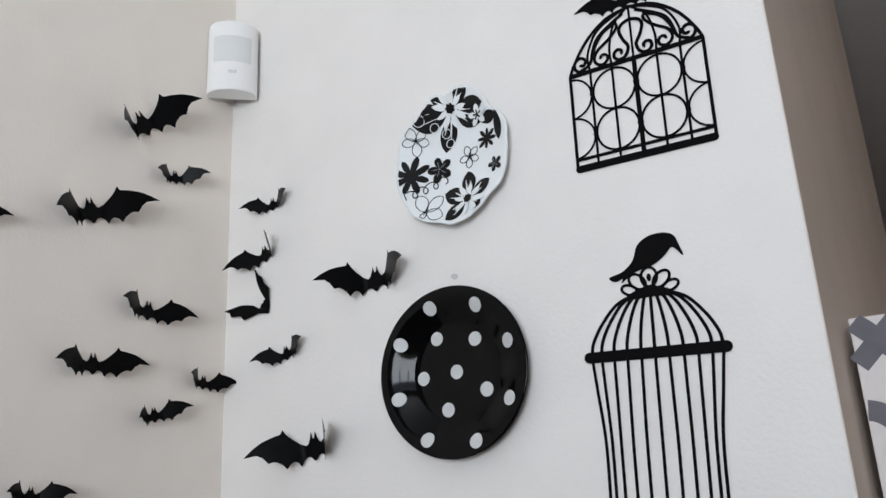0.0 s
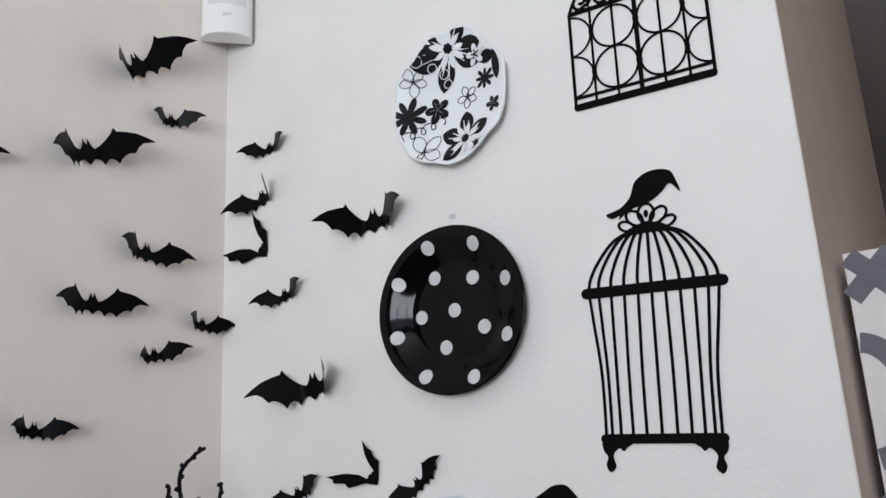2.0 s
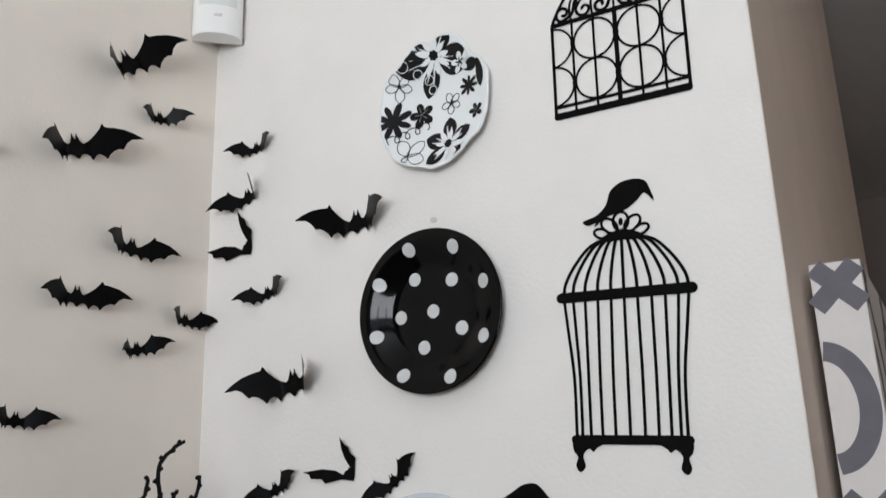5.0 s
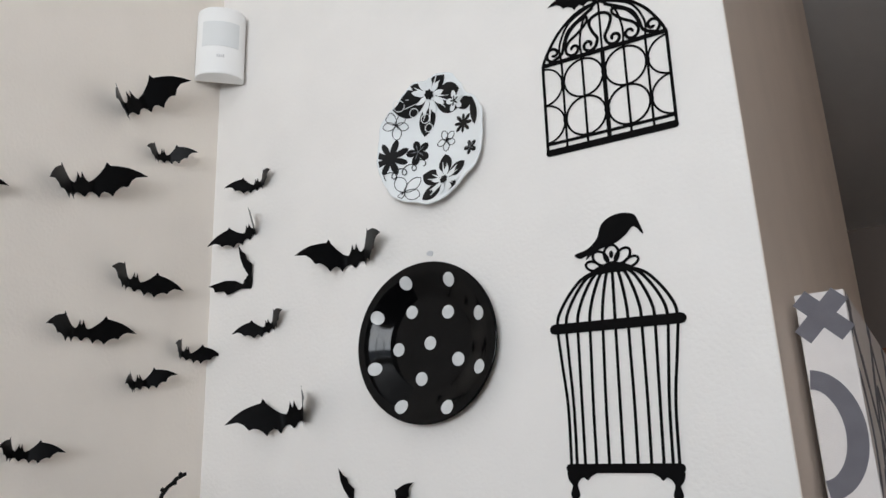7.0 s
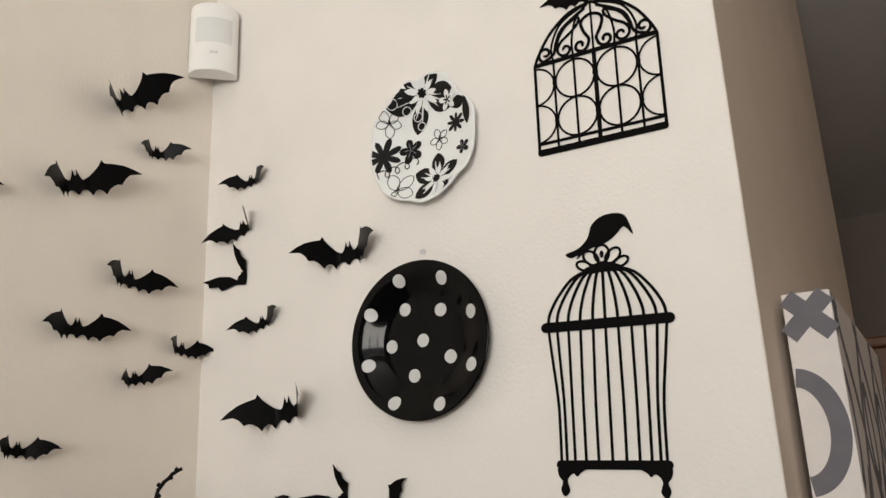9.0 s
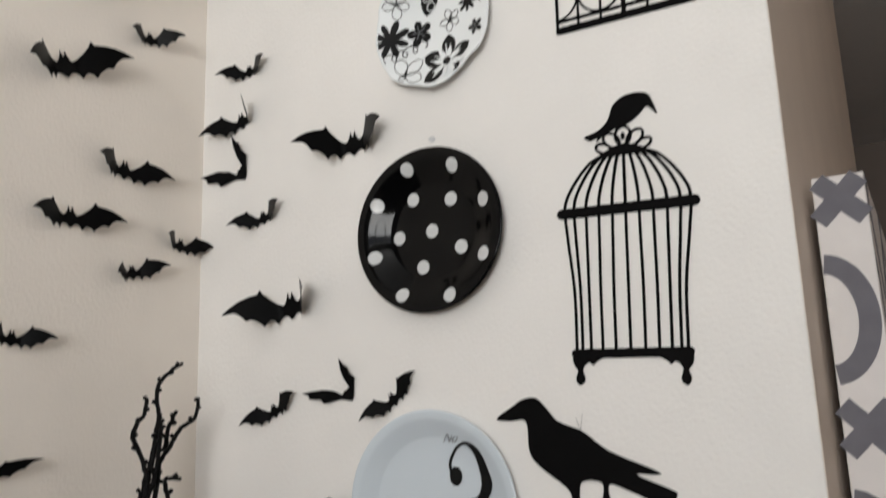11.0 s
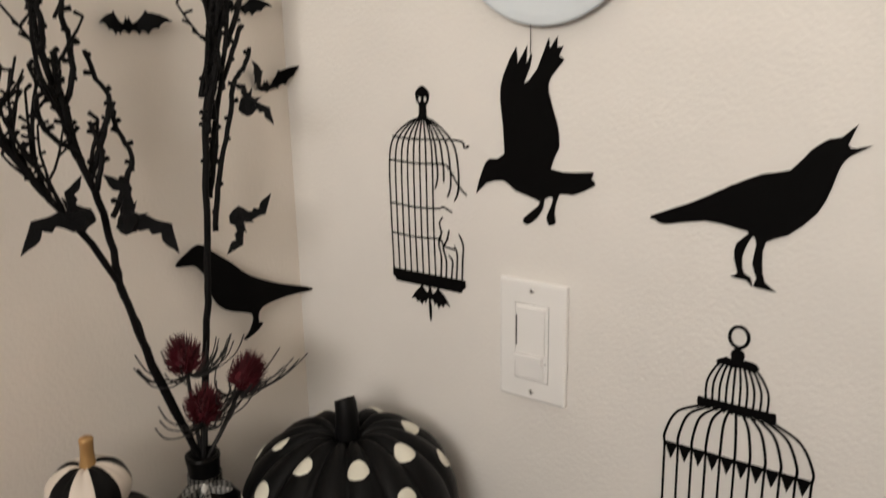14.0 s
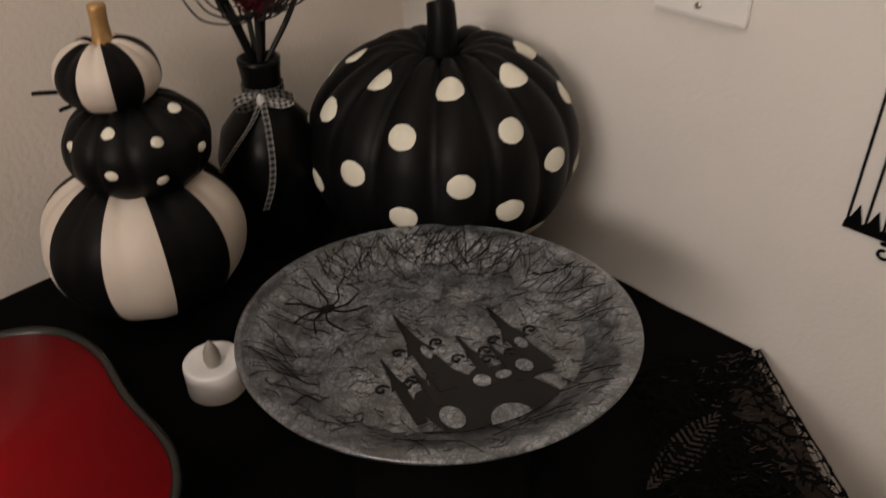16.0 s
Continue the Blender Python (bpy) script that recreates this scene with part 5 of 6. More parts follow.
for pts in ([(0.060, -0.310, 1.105), (0.043, -0.333, 1.110), (0.041, -0.349, 1.113)], [(0.056, -0.312, 1.099), (0.043, -0.327, 1.099), (0.041, -0.336, 1.097)]):
    tw = part("twig", tube(B(), pts, 0.0016, 0.0013, 6), TWIG)
    tagged(tw, "short black twig sticking out behind the pumpkins", "twig")

# ---- bottle with ribbon ----
VX, VY = 0.081, -0.207
vase = thing("bottle_vase", Matrix.Translation((VX, VY, BASE)), "glossy black bottle vase with gingham ribbon at the neck", "vase")
part("bottle", lathe(B(), [(0.001, 0), (0.028, 0), (0.032, 0.003), (0.036, 0.03), (0.040, 0.055), (0.0405, 0.078), (0.035, 0.098), (0.024, 0.112), (0.0160, 0.121), (0.0135, 0.131), (0.0145, 0.144), (0.0152, 0.148), (0.0154, 0.152), (0.0130, 0.153), (0.012, 0.140), (0.001, 0.138)], 40), VASEM, vase, "", True)


def cloth_strip(pts, width, across):
    """A ribbon strip with its own unrolled coordinates."""
    bm = B()
    uv = bm.loops.layers.uv.new("unrolled")
    side = Vector(across).normalized() * width / 2
    rows, run = [], 0.0
    for i, p in enumerate(pts):
        if i:
            run += (Vector(p) - Vector(pts[i - 1])).length
        rows.append((bm.verts.new(Vector(p) + side), bm.verts.new(Vector(p) - side), run))
    for a, b in zip(rows, rows[1:]):
        f = bm.faces.new((a[0], a[1], b[1], b[0]))
        for lp, c in zip(f.loops, ((0, a[2]), (width, a[2]), (width, b[2]), (0, b[2]))):
            lp[uv].uv = c
    bmesh.ops.solidify(bm, geom=bm.faces[:], thickness=0.0005)
    return bm


band_pts = [(0.0152 * math.cos(a), 0.0152 * math.sin(a), 0.128) for a in [2 * math.pi * i / 28 for i in range(29)]]
part("ribbon_band", cloth_strip(band_pts, 0.011, (0, 0, 1)), GINGHAM, vase, "black and white gingham ribbon", True)
fx, fy = 0.78, -0.62
rx, ry = 0.62, 0.78


def rib(f, r, z):
    """A place on the bottle's front: f out of it, r to its right."""
    return (fx * f + rx * r, fy * f + ry * r, z)


part("bow_loop", cloth_strip(curve_pts([rib(0.016, 0, 0.128), rib(0.024, -0.010, 0.132), rib(0.024, -0.019, 0.127), rib(0.020, -0.012, 0.123), rib(0.017, 0, 0.127)], 5), 0.010, (fx * 0.5, fy * 0.5, 1)), GINGHAM, vase, "gingham bow loop", True)
part("bow_loop", cloth_strip(curve_pts([rib(0.016, 0, 0.128), rib(0.026, 0.012, 0.135), rib(0.026, 0.024, 0.131), rib(0.021, 0.014, 0.125), rib(0.017, 0, 0.127)], 5), 0.010, (fx * 0.5, fy * 0.5, 1)), GINGHAM, vase, "gingham bow loop", True)
part("bow_tail", cloth_strip(curve_pts([rib(0.018, 0, 0.127), rib(0.026, -0.008, 0.113), rib(0.042, -0.024, 0.096), rib(0.046, -0.034, 0.084)], 5), 0.006, (rx, ry, 0.5)), GINGHAM, vase, "gingham bow tail", True)
part("bow_tail", cloth_strip(curve_pts([rib(0.018, 0.001, 0.127), rib(0.036, 0.005, 0.112), rib(0.047, 0.006, 0.090), rib(0.050, 0.003, 0.072), rib(0.051, -0.003, 0.056)], 5), 0.0048, (rx, ry, 0.1)), GINGHAM, vase, "gingham bow tail", True)
part("bow_knot", box(B(), fx * 0.0175 - 0.003, fx * 0.0175 + 0.003, fy * 0.0175 - 0.003, fy * 0.0175 + 0.003, 0.1235, 0.1315, 0.002), GINGHAM, vase)

# ---- branches in the bottle ----
NECK = Vector((VX, VY, BASE + 0.141))


def knobbly(pts, rng_, wob, n=5):
    out = curve_pts(pts, n)
    return [tuple(c + rng_.uniform(-wob, wob) for c in p) for p in out]


def twig_from(spray, p, d, length, r, rng_, depth=0, top=1.69, name="twig"):
    """A crooked side shoot with buds."""
    pts = [Vector(p)]
    d = Vector(d).normalized()
    steps = max(4, int(length / 0.010))
    bow = rng_.choice((-1, 1))
    for k in range(steps):
        d = (d + Vector((rng_.uniform(-0.12, 0.12), rng_.uniform(-0.22, 0.22) + 0.10 * bow * math.sin(5.0 * k / steps), 0.16))).normalized()
        q = pts[-1] + d * length / steps
        q.x, q.y = max(0.008, q.x), min(-0.012, q.y)
        if q.z > top:
            break
        pts.append(q)
    if len(pts) < 3:
        return
    bm = B()
    tube(bm, [tuple(q) for q in pts], r, r * 0.6, 6)
    for q in pts[1:]:
        if rng_.random() < 0.6:
            s = Vector((rng_.uniform(-0.5, 0.5), rng_.choice((-1, 1)) * rng_.uniform(0.6, 1), rng_.uniform(0.2, 0.9))).normalized()
            l = rng_.uniform(0.003, 0.009)
            tube(bm, [tuple(q), tuple(q + s * l * 0.6), tuple(q + s * l)], r * 0.75, r * 1.0, 5)
    part(name, bm, TWIG, spray, "", True)
    if depth < 1 and length > 0.06:
        for k in range(rng_.choice((1, 2))):
            q = pts[rng_.randrange(len(pts) // 3, len(pts) - 1)]
            twig_from(spray, q, (rng_.uniform(-0.2, 0.2), rng_.choice((-1, 1)) * 0.7, 0.6), rng_.uniform(0.02, 0.045), r * 0.85, rng_, depth + 1, top)


def spray_of(name, stem, r0, r1, shoots, seed, label, from_z, to_z, lean, reach, top):
    """A stem with shoots that mostly rise alongside it."""
    rg = random.Random(seed)
    sp = thing(name, Matrix.Identity(4), label, "branch", "branches in the bottle")
    pts = knobbly(stem, rg, 0.0007)
    part("stem", tube(B(), pts, r0, r1, 7), TWIG, sp, "", True)
    usable = [p for p in pts if from_z < p[2] < to_z]
    for k in range(shoots):
        p = usable[int((len(usable) - 1) * (k + rg.random() * 0.8) / shoots)]
        side = rg.choice((-1, 1))
        near = rg.uniform(0.04, 0.22) if rg.random() < 0.7 else 0.6
        length = rg.uniform(0.6, 1.0) * reach
        twig_from(sp, p, (rg.uniform(-0.12, 0.12), side * near + lean, 1.0), length if near < 0.3 else length * 0.45, r1 * rg.uniform(0.60, 0.85), rg, 0, top)
    return sp


N0 = tuple(NECK)


def budded(name, pts, r0, r1, rng_, parent, depth_x, gap=0.011):
    """A crooked twig drawn by its heights along the wall, with stubby buds on alternate sides."""
    line = curve_pts([(depth_x + rng_.uniform(-0.006, 0.006), y, z) for y, z in pts], 5)
    line = [tuple(c + rng_.uniform(-0.0006, 0.0006) for c in p) for p in line]
    bm = tube(B(), line, r0, r1, 6)
    run, side = 0.0, 1
    for a, b in zip(line, line[1:]):
        run += math.dist(a, b)
        if run > gap:
            run, side = rng_.uniform(-0.006, 0.003), -side
            l = rng_.uniform(0.003, 0.0075)
            out = Vector((rng_.uniform(-0.4, 0.4), side, rng_.uniform(0.1, 0.8))).normalized() * l
            tube(bm, [b, tuple(Vector(b) + out * 0.6), tuple(Vector(b) + out)], r1 * 0.95, r1 * 1.25, 5)
    return part(name, bm, TWIG, parent, "", True)


rng = random.Random(31)
up1 = [N0, (0.058, -0.177, 1.185), (0.057, -0.168, 1.237), (0.056, -0.163, 1.276), (0.053, -0.150, 1.388), (0.051, -0.132, 1.473), (0.050, -0.117, 1.540), (0.050, -0.108, 1.585), (0.050, -0.100, 1.625), (0.050, -0.095, 1.655)]
tall = spray_of("branch_spray", up1, 0.0034, 0.0026, 3, 3, "tall black twiggy branch standing in the bottle", 1.38, 1.52, 0.22, 0.09, 1.60)
for pts in ([(-0.070, 1.705), (-0.081, 1.698), (-0.096, 1.680), (-0.094, 1.655), (-0.096, 1.639), (-0.102, 1.617), (-0.106, 1.589), (-0.112, 1.557)],
            [(-0.113, 1.670), (-0.115, 1.654), (-0.124, 1.646), (-0.125, 1.632), (-0.114, 1.616), (-0.112, 1.589), (-0.116, 1.540)],
            [(-0.050, 1.670), (-0.054, 1.649), (-0.070, 1.639), (-0.083, 1.622), (-0.090, 1.606), (-0.101, 1.578), (-0.110, 1.541), (-0.122, 1.480)],
            [(-0.077, 1.657), (-0.080, 1.639), (-0.085, 1.619)], [(-0.064, 1.588), (-0.080, 1.590), (-0.087, 1.583), (-0.082, 1.569), (-0.095, 1.556), (-0.107, 1.536), (-0.118, 1.500)],
            [(-0.147, 1.550), (-0.136, 1.538), (-0.136, 1.524), (-0.142, 1.515), (-0.135, 1.496), (-0.132, 1.474), (-0.134, 1.443), (-0.142, 1.400)],
            [(-0.079, 1.548), (-0.078, 1.530), (-0.095, 1.512), (-0.105, 1.489), (-0.118, 1.460)], [(-0.104, 1.480), (-0.117, 1.451), (-0.127, 1.416), (-0.140, 1.370), (-0.150, 1.330)],
            [(-0.093, 1.460), (-0.100, 1.445), (-0.114, 1.429), (-0.123, 1.399), (-0.138, 1.350), (-0.152, 1.300)], [(-0.130, 1.562), (-0.122, 1.542), (-0.120, 1.515), (-0.124, 1.470)],
            [(-0.098, 1.640), (-0.103, 1.600), (-0.116, 1.555), (-0.124, 1.500), (-0.134, 1.445)], [(-0.112, 1.530), (-0.120, 1.470), (-0.136, 1.400), (-0.150, 1.340)]):
    budded("twig", pts[::-1], 0.0027, 0.0020, rng, tall, 0.051)
core = curve_pts(up1[2:], 3)
for k in range(7):
    i0 = rng.randrange(4, 10)
    off = rng.uniform(-0.006, 0.012)
    run = core[i0:i0 + rng.randrange(6, 10)]
    budded("twig", [(y + off * min(1, 0.25 + 0.3 * q) + rng.uniform(-0.002, 0.002), z) for q, (x, y, z) in enumerate(run)], 0.0026, 0.0019, rng, tall, 0.052)
up2 = [N0, (0.072, -0.240, 1.207), (0.071, -0.249, 1.244), (0.071, -0.259, 1.277), (0.071, -0.261, 1.309), (0.071, -0.270, 1.358), (0.070, -0.280, 1.387), (0.070, -0.287, 1.418), (0.068, -0.294, 1.459), (0.066, -0.298, 1.506), (0.066, -0.300, 1.530)]
leaning = spray_of("branch_spray", up2, 0.0033, 0.0024, 7, 8, "black twiggy branch leaning along the wall", 1.33, 1.48, -0.12, 0.10, 1.56)
for pts in ([(-0.268, 1.367), (-0.259, 1.400), (-0.249, 1.425), (-0.256, 1.441), (-0.263, 1.461)], [(-0.260, 1.335), (-0.240, 1.368), (-0.237, 1.382), (-0.244, 1.403), (-0.246, 1.416)],
            [(-0.280, 1.387), (-0.298, 1.406), (-0.306, 1.429)], [(-0.287, 1.418), (-0.278, 1.442), (-0.273, 1.472), (-0.280, 1.485), (-0.275, 1.510)], [(-0.294, 1.459), (-0.294, 1.478), (-0.296, 1.499), (-0.287, 1.521)],
            [(-0.270, 1.358), (-0.262, 1.385), (-0.266, 1.410)], [(-0.276, 1.380), (-0.289, 1.430), (-0.284, 1.462)]):
    budded("twig", pts, 0.0024, 0.0019, rng, leaning, 0.070, 0.009)
part("straight_twig", tube(B(), [(0.07, -0.283, 1.484), (0.07, -0.258, 1.524), (0.07, -0.234, 1.563)], 0.0015, 0.0022, 6), TWIG, leaning)
up3 = [(0.072, -0.259, 1.277), (0.073, -0.285, 1.326), (0.072, -0.305, 1.356), (0.071, -0.345, 1.420), (0.07, -0.38, 1.48), (0.07, -0.40, 1.53)]
spray_of("branch_spray", [N0, (0.074, -0.242, 1.205)] + up3, 0.0030, 0.0023, 24, 21, "black twiggy branch leaning out of the bottle", 1.34, 1.52, -0.4, 0.11, 1.56)

# glitter bats clipped to the branches
def glitter_wing(bm, angle, length, bend, fold):
    """A stiff arm with a square elbow and a hooked tip, in the bat's own plane."""
    L = 0.92 * length
    shape = [(-0.10, -0.14), (0.15, -0.15), (0.28, -0.22), (0.46, -0.18), (0.72, -0.19), (0.80, -0.02), (0.90, 0.16), (1.00, 0.36), (0.88, 0.30), (0.76, 0.26), (0.66, 0.19), (0.60, 0.04), (0.46, 0.12), (0.38, 0.03), (0.24, 0.12), (0.12, 0.06), (-0.10, 0.14)]
    c, sn = math.cos(radians(angle)), math.sin(radians(angle))
    rows = []
    for z in (0.0, 0.0016):
        row = []
        for u, v in shape:
            v = 0.85 * v * bend
            row.append(bm.verts.new((L * (u * c - v * sn), L * (u * sn + v * c), z + fold * L * max(0.0, u) ** 1.5)))
        rows.append(row)
    n = len(shape)
    bm.faces.new(rows[1])
    bm.faces.new(rows[0][::-1])
    for k in range(n):
        bm.faces.new((rows[0][k], rows[0][(k + 1) % n], rows[1][(k + 1) % n], rows[1][k]))


def glitter_bat(place, turn, wing_a, wing_b, size, seed):
    rg = random.Random(seed)
    bm = B()
    bmesh.ops.create_icosphere(bm, subdivisions=2, radius=0.88 * size)
    for v in bm.verts:
        v.co *= rg.uniform(0.72, 1.35)
        v.co.z *= 0.45
    mid_a = radians((wing_a[0] + wing_b[0]) / 2)
    for sg in (-1, 1):
        ea = mid_a + sg * 0.4
        tip = bm.verts.new((1.75 * size * math.cos(ea), 1.75 * size * math.sin(ea), 0.001))
        base_ = [bm.verts.new((0.8 * size * math.cos(ea + d), 0.8 * size * math.sin(ea + d), z)) for d, z in ((-0.35, 0.0), (0.35, 0.0), (0.0, 0.003))]
        for k in range(3):
            bm.faces.new((base_[k], base_[(k + 1) % 3], tip))
    for angle, length, bend, fold in (wing_a, wing_b):
        glitter_wing(bm, angle, length, bend, fold)
    bmesh.ops.recalc_face_normals(bm, faces=bm.faces[:])
    ob = part("glitter_bat", bm, GLITTER)
    ob.matrix_world = Matrix.Translation(place) @ pose(0, 0, 0, 0, 0, turn) @ BASIS["L"]
    tagged(ob, "black glittered bat clipped to the branches", "bat decoration", "glitter bats")


glitter_bat((0.080, -0.291, 1.341), -8, (186, 0.050, 1.0, 0.1), (100, 0.034, -1.0, 0.2), 0.0120, 1)
glitter_bat((0.080, -0.252, 1.331), -8, (-24, 0.052, -1.0, 0.1), (96, 0.046, 1.0, 0.15), 0.0105, 2)
glitter_bat((0.078, -0.141, 1.313), -8, (12, 0.038, 1.0, 0.1), (-105, 0.036, -1.0, 0.15), 0.0095, 3)
glitter_bat((0.078, -0.122, 1.412), -8, (-22, 0.032, -1.0, 0.1), (110, 0.026, 1.0, 0.15), 0.0095, 4)


# burr flowers with wiry tendrils
def burr(place, base, size, seed):
    rg = random.Random(seed)
    f = thing("burr_flower", Matrix.Translation(place), "dark red spiky artificial thistle with wiry black tendrils", "artificial flower", "red thistles")
    axis = (Vector(place) - Vector(base)).normalized()
    q = axis.to_track_quat("Z", "Y")
    bm = B()
    bmesh.ops.create_icosphere(bm, subdivisions=2, radius=size * 0.62)
    for k in range(330):
        u, a = rg.uniform(-0.75, 1), rg.uniform(0, 2 * math.pi)
        s = math.sqrt(1 - u * u)
        d = Vector((s * math.cos(a), s * math.sin(a), u))
        d2 = (d + Vector((0, 0, 0.75))).normalized()
        p = d * size * 0.6
        l = size * rg.uniform(0.42, 0.72)
        t1 = d2.cross(Vector((0.3, 0.5, 0.8))).normalized() * size * 0.05
        t2 = d2.cross(t1).normalized() * size * 0.05
        base_ = [bm.verts.new(p + t1), bm.verts.new(p - 0.5 * t1 + t2), bm.verts.new(p - 0.5 * t1 - t2)]
        tip = bm.verts.new(p + d2 * l)
        for i in range(3):
            bm.faces.new((base_[i], base_[(i + 1) % 3], tip))
    bmesh.ops.transform(bm, matrix=q.to_matrix().to_4x4() @ Matrix.Diagonal((0.90, 0.90, 1.22, 1)), verts=bm.verts[:])
    part("flower_head", bm, BURR, f)
    rel = Vector(base) - Vector(place)
    part("stalk", tube(B(), curve_pts([tuple(rel), tuple(rel * 0.5 + Vector((0, 0, -0.004))), tuple(-axis * size * 0.5)], 5), 0.0021, 0.0019, 6), TENDRIL, f, "", True)
    low = -axis * size * 0.8
    for k in range(24):
        a = rg.uniform(0, 2 * math.pi)
        side = Vector((0.5 * math.cos(a) + 0.12, math.sin(a), 0.0))
        l = size * rg.uniform(1.6, 3.6)
        pts = [low, low + side * l * 0.35 - axis * 0.002, low + side * l * 0.75 + axis * l * 0.14, low + side * l * 0.95 + axis * l * 0.42]
        world_ok = [p + Vector(place) for p in pts]
        if min(p.x for p in world_ok) < 0.004 or max(p.y for p in world_ok) > -0.004:
            continue
        part("tendril", tube(B(), curve_pts([tuple(p) for p in pts], 5), 0.00085, 0.0006, 4), TENDRIL, f, "", True)


burr((0.074, -0.210, 1.199), N0, 0.0180, 1)
burr((0.096, -0.164, 1.172), N0, 0.0180, 2)
burr((0.096, -0.211, 1.159), N0, 0.0180, 3)

# ---- plate with the moonlit castle, on its stand ----
PX, PY, PZ = 0.3145, -0.2535, 1.0175
server = thing("serving_plate", Matrix.Translation((PX, PY, PZ)) @ Matrix.Rotation(radians(-5.0), 4, Vector((0.67, 0.74, 0))), "grey crackle-printed plate with a black castle, on a foot", "plate")
part("plate_body", plate_body(0.080, 0.1098, 0.013, 0.004, n=96), MOON, server, "", True)
part("foot", lathe(B(), [(0.001, cloth_z(PX, PY) - PZ - 0.004), (0.055, cloth_z(PX, PY) - PZ - 0.004), (0.055, -0.088), (0.02, -0.075), (0.018, -0.02), (0.05, -0.004), (0.001, -0.003)], 40), CLOTH, server, "black foot", True)
lift = dish(0.080, 0.1098, 0.013, 0.004)
UPD, RTD = Vector((-0.949, 0.316)), Vector((0.316, 0.949))
CO = Vector((0.365 - PX, -0.296 - PY))


def castle(pts):
    out = [CO + RTD * r + UPD * u for r, u in pts]
    return [tuple(p * min(1.0, 0.0795 / p.length)) for p in out]


def print_part(name, pts, z, mat, label=""):
    out = castle(pts)
    area = sum(a[0] * b[1] - b[0] * a[1] for a, b in zip(out, out[1:] + out[:1]))
    return part(name, slab(B(), [out if area > 0 else out[::-1]], z - 0.0003, z, lambda x, y: max(lift(x, y), 0.004)), mat, server, label)


print_part("castle_hill", [(-0.034, -0.030), (-0.012, -0.031), (0.012, -0.034), (0.040, -0.036), (0.066, -0.030), (0.082, -0.016), (0.084, -0.034), (0.050, -0.046), (0.010, -0.046), (-0.028, -0.040)], 0.0006, INK, "dark hill under the castle")
print_part("castle_keep", [(-0.024, -0.018), (-0.006, -0.010), (-0.010, 0.003), (-0.013, 0.012), (-0.008, 0.021), (0.001, 0.023), (0.004, 0.032), (0.005, 0.046), (0.015, 0.046), (0.018, 0.030), (0.023, 0.022), (0.029, 0.026), (0.036, 0.023), (0.045, 0.023), (0.049, 0.031), (0.066, 0.033), (0.070, 0.012), (0.052, 0.006), (0.060, -0.010), (0.050, -0.017), (0.050, -0.034), (0.030, -0.034), (0.000, -0.030), (-0.014, -0.028)], 0.0008, CASTLEINK, "black castle silhouette")
for r, u0, w_, h in ((0.0085, 0.030, 0.0072, 0.060), (0.0610, 0.021, 0.0076, 0.053), (0.0325, 0.023, 0.0040, 0.033), (-0.0135, 0.013, 0.0042, 0.042), (-0.0010, 0.020, 0.0024, 0.020), (0.0455, 0.020, 0.0024, 0.022)):
    print_part("castle_tower", [(r - w_ * 0.7, u0 - 0.014), (r - w_ * 0.7, u0 + 0.35 * h), (r - w_ * 1.15, u0 + 0.33 * h), (r - w_ * 0.45, u0 + 0.55 * h), (r - 0.0006, u0 + h), (r + 0.0006, u0 + h), (r + w_ * 0.45, u0 + 0.55 * h), (r + w_ * 1.15, u0 + 0.33 * h), (r + w_ * 0.7, u0 + 0.35 * h), (r + w_ * 0.7, u0 - 0.014)], 0.0010, CASTLEINK)
    for sg in (-1, 1):
        sp = [(r + sg * w_ * 0.9 + sg * 0.0052 + x, u0 + 0.42 * h + y) for x, y in spiral(0, 0, 0.0042, 1.0, 180 if sg > 0 else 0, -sg, 14)]
        part("castle_curl", ribbon(B(), castle(sp), 0.0014, 0.0006, 0.0011, lift), INK, server)
for r, u, rx_, ry_ in ((0.001, -0.004, 0.0060, 0.0085), (0.0275, -0.0185, 0.0115, 0.0120), (0.0270, 0.0145, 0.0046, 0.0050), (0.0395, 0.0142, 0.0046, 0.0032), (0.0530, 0.0160, 0.0046, 0.0055), (0.0110, 0.0490, 0.0024, 0.0060), (0.0615, 0.0340, 0.0032, 0.0050)):
    print_part("castle_window", ring_pts(r, u, rx_, ry_, 16), 0.0014, MOON, "pale window")
# a small toy spider printed on the rim side
SPX, SPY = 0.249 - PX, -0.283 - PY
part("spider_print", disc_on(SPX, SPY, 0.0042, lift, 0.0008, 14, 1.3), INK, server, "black spider print")
for k in range(8):
    a = radians(35 + 110 * (k % 4) / 3 + (180 if k > 3 else 0))
    p0, p1, p2 = (SPX, SPY), (SPX + 0.012 * math.cos(a), SPY + 0.012 * math.sin(a)), (SPX + 0.024 * math.cos(a + 0.35), SPY + 0.024 * math.sin(a + 0.35))
    part("spider_leg", ribbon(B(), curve_pts([p0, p1, p2], 5), 0.0010, 0.0004, 0.0009, lift), INK, server)
# a hairline network printed over the whole face
rng = random.Random(9)
bm = B()
for k in range(620):
    a, r = rng.uniform(0, 2 * math.pi), 0.107 * math.sqrt(rng.random())
    p, d = [(r * math.cos(a), r * math.sin(a))], rng.uniform(0, 2 * math.pi)
    for q in range(rng.choice((2, 3, 4))):
        d += rng.uniform(-0.8, 0.8)
        p.append((p[-1][0] + 0.0028 * math.cos(d), p[-1][1] + 0.0028 * math.sin(d)))
    if max(math.hypot(x, y) for x, y in p) < 0.1085:
        ribbon(bm, curve_pts(p, 2), rng.uniform(0.00018, 0.00040), 0.0003, 0.00055, lambda x, y: lift(x, y) + 0.0001)
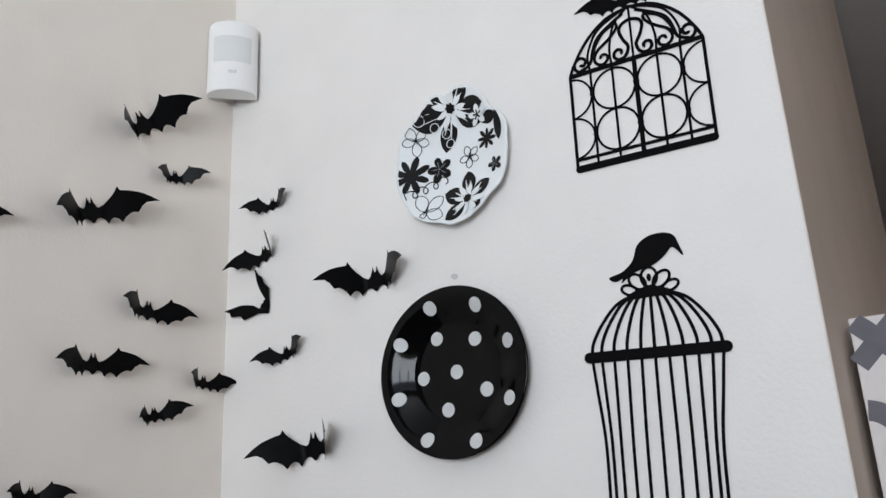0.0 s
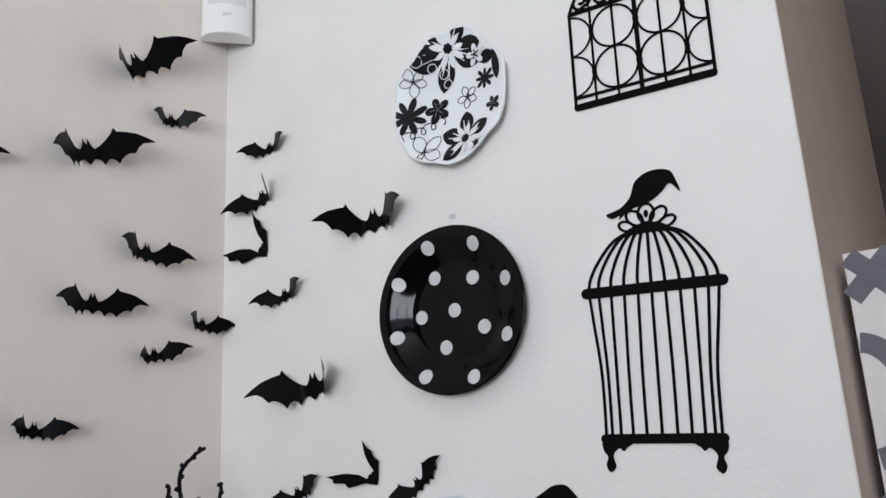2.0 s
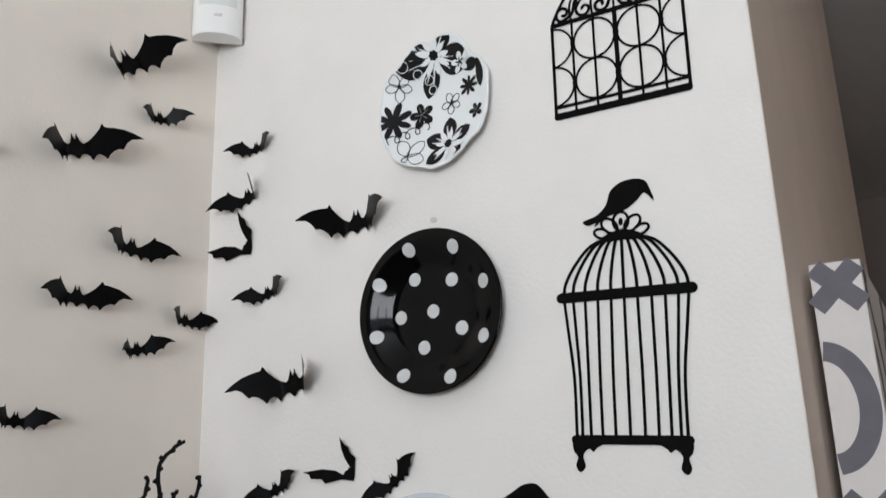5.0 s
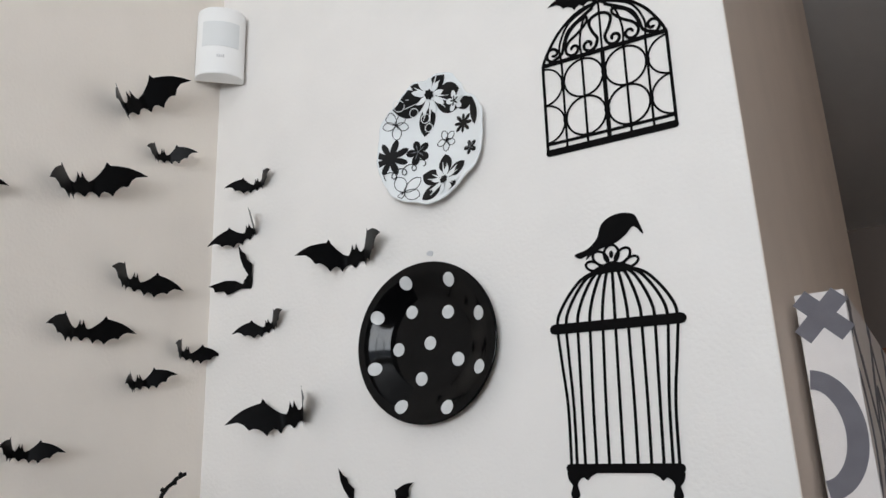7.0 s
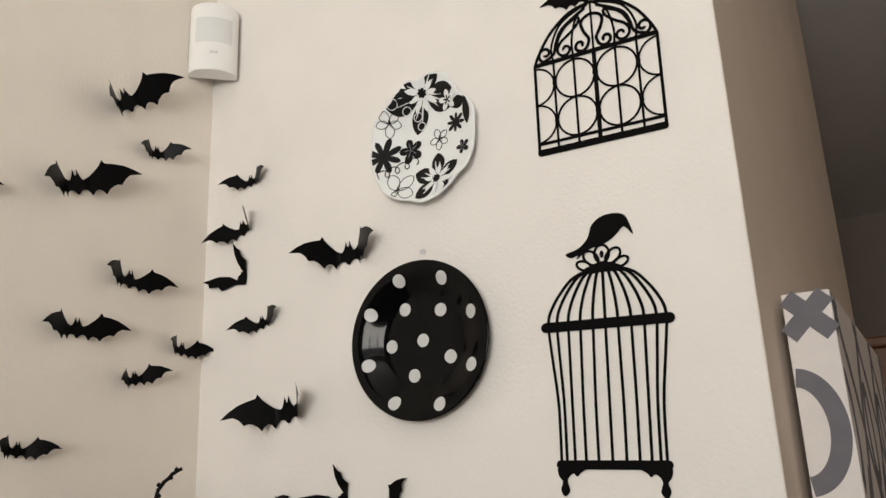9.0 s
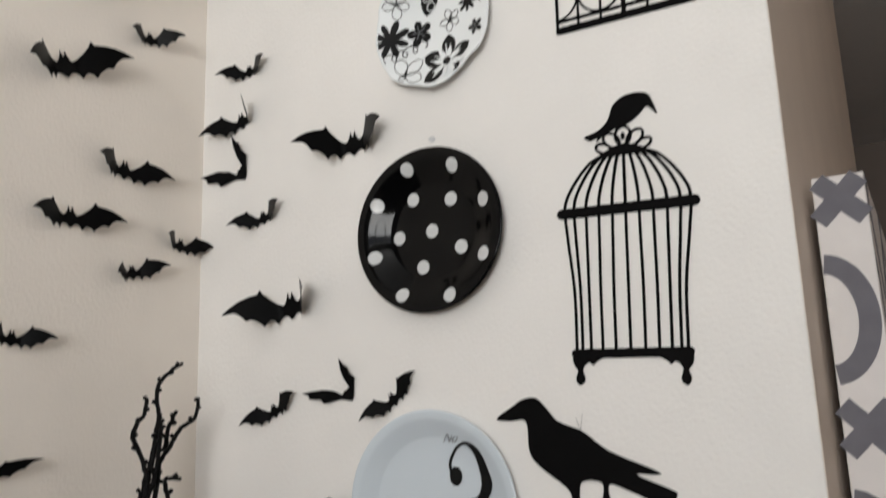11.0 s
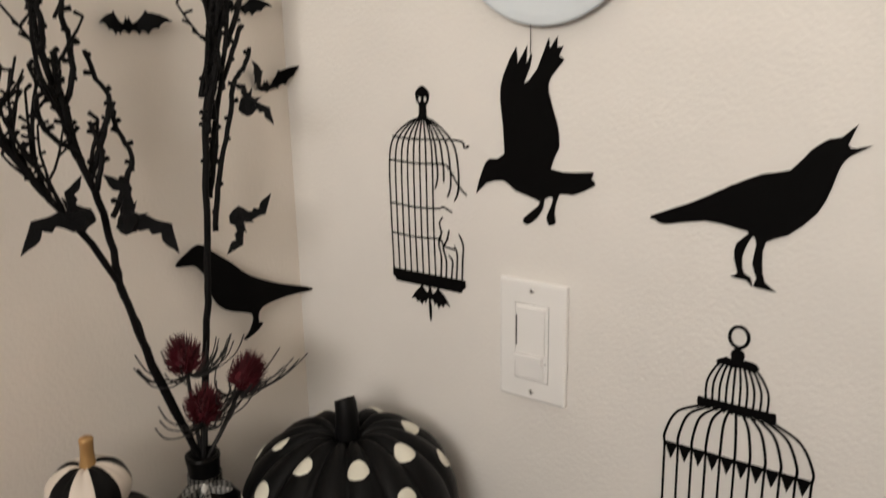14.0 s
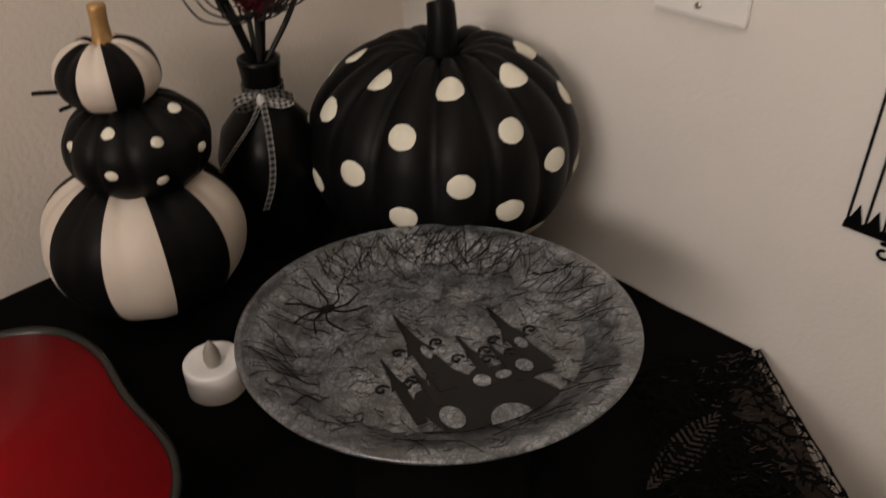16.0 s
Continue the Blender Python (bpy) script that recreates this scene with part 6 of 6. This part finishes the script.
tagged(part("hairline_print", bm, GREYINKDARK, server, "fine dark hairlines"), kind="stuff")
# printed bare twigs round the rim, thickest along its far side
rng = random.Random(4)
for k in range(170):
    a = rng.uniform(0, 2 * math.pi) if k < 60 else rng.gauss(2.35, 0.62)
    r = rng.uniform(0.092, 0.1085)
    p = [(r * math.cos(a), r * math.sin(a))]
    d = a + math.pi + rng.uniform(-0.7, 0.7)
    for q in range(rng.choice((4, 5, 7))):
        d += rng.uniform(-0.45, 0.45)
        p.append((p[-1][0] + 0.0048 * math.cos(d), p[-1][1] + 0.0048 * math.sin(d)))
    p = [(x * min(1, 0.1088 / math.hypot(x, y)), y * min(1, 0.1088 / math.hypot(x, y))) for x, y in p]
    part("twig_print", ribbon(B(), curve_pts(p, 3), rng.uniform(0.00022, 0.00042), 0.0003, 0.0006, lambda x, y: lift(x, y) + 0.0003), INK, server)

# ---- tealight ----
tea = thing("tealight", Matrix.Translation((0.196, -0.3365, BASE)), "white plastic battery tealight with a grey flame", "candle")
part("cup", lathe(B(), [(0.001, 0), (0.0178, 0), (0.0186, 0.001), (0.0186, 0.021), (0.0178, 0.0225), (0.016, 0.0225), (0.006, 0.0195), (0.001, 0.019)], 40), WAX, tea, "", True)
part("flame", lathe(B(), [(0.0005, 0.018), (0.0046, 0.019), (0.0055, 0.024), (0.0048, 0.030), (0.0028, 0.0345), (0.0005, 0.038)], 16), FLAME, tea, "grey flame-shaped bulb", True)

# ---- red bowl ----
bowl = thing("bowl", Matrix.Translation((0.209, -0.494, cloth_z(0.2, -0.5) + 0.0005)), "wavy ceramic bowl, red inside, charcoal rim, white outside", "bowl")


def ripple(a):
    """A softly squared plan with rounded corners."""
    return (0.1155 - 0.0100 * math.cos(4 * (a - 1.59)) + 0.0055 * math.cos(2 * (a - 2.70))) / 0.1232


outer = [(0.001, 0.0), (0.052, 0.0), (0.060, 0.002), (0.092, 0.014), (0.112, 0.028), (0.121, 0.037)]
part("outside", lathe(B(), outer + [(0.119, 0.0365), (0.09, 0.018), (0.05, 0.004), (0.001, 0.003)], 96, wave=ripple), WHITEGLAZE, bowl, "white glazed outside", True)
part("rim", lathe(B(), [(0.1215, 0.0368), (0.1232, 0.039), (0.1218, 0.0418), (0.1190, 0.0418), (0.1162, 0.0390), (0.1190, 0.0362)], 96, wave=ripple), GREYGLAZE, bowl, "charcoal glazed rim", True)
part("inside", lathe(B(), [(0.1178, 0.0398), (0.1120, 0.0372), (0.1085, 0.0325), (0.094, 0.024), (0.075, 0.013), (0.045, 0.0075), (0.001, 0.0065), (0.001, 0.0055), (0.05, 0.006), (0.08, 0.012), (0.100, 0.023), (0.115, 0.034)][::-1], 96, wave=ripple), REDGLAZE, bowl, "red glazed inside", True)
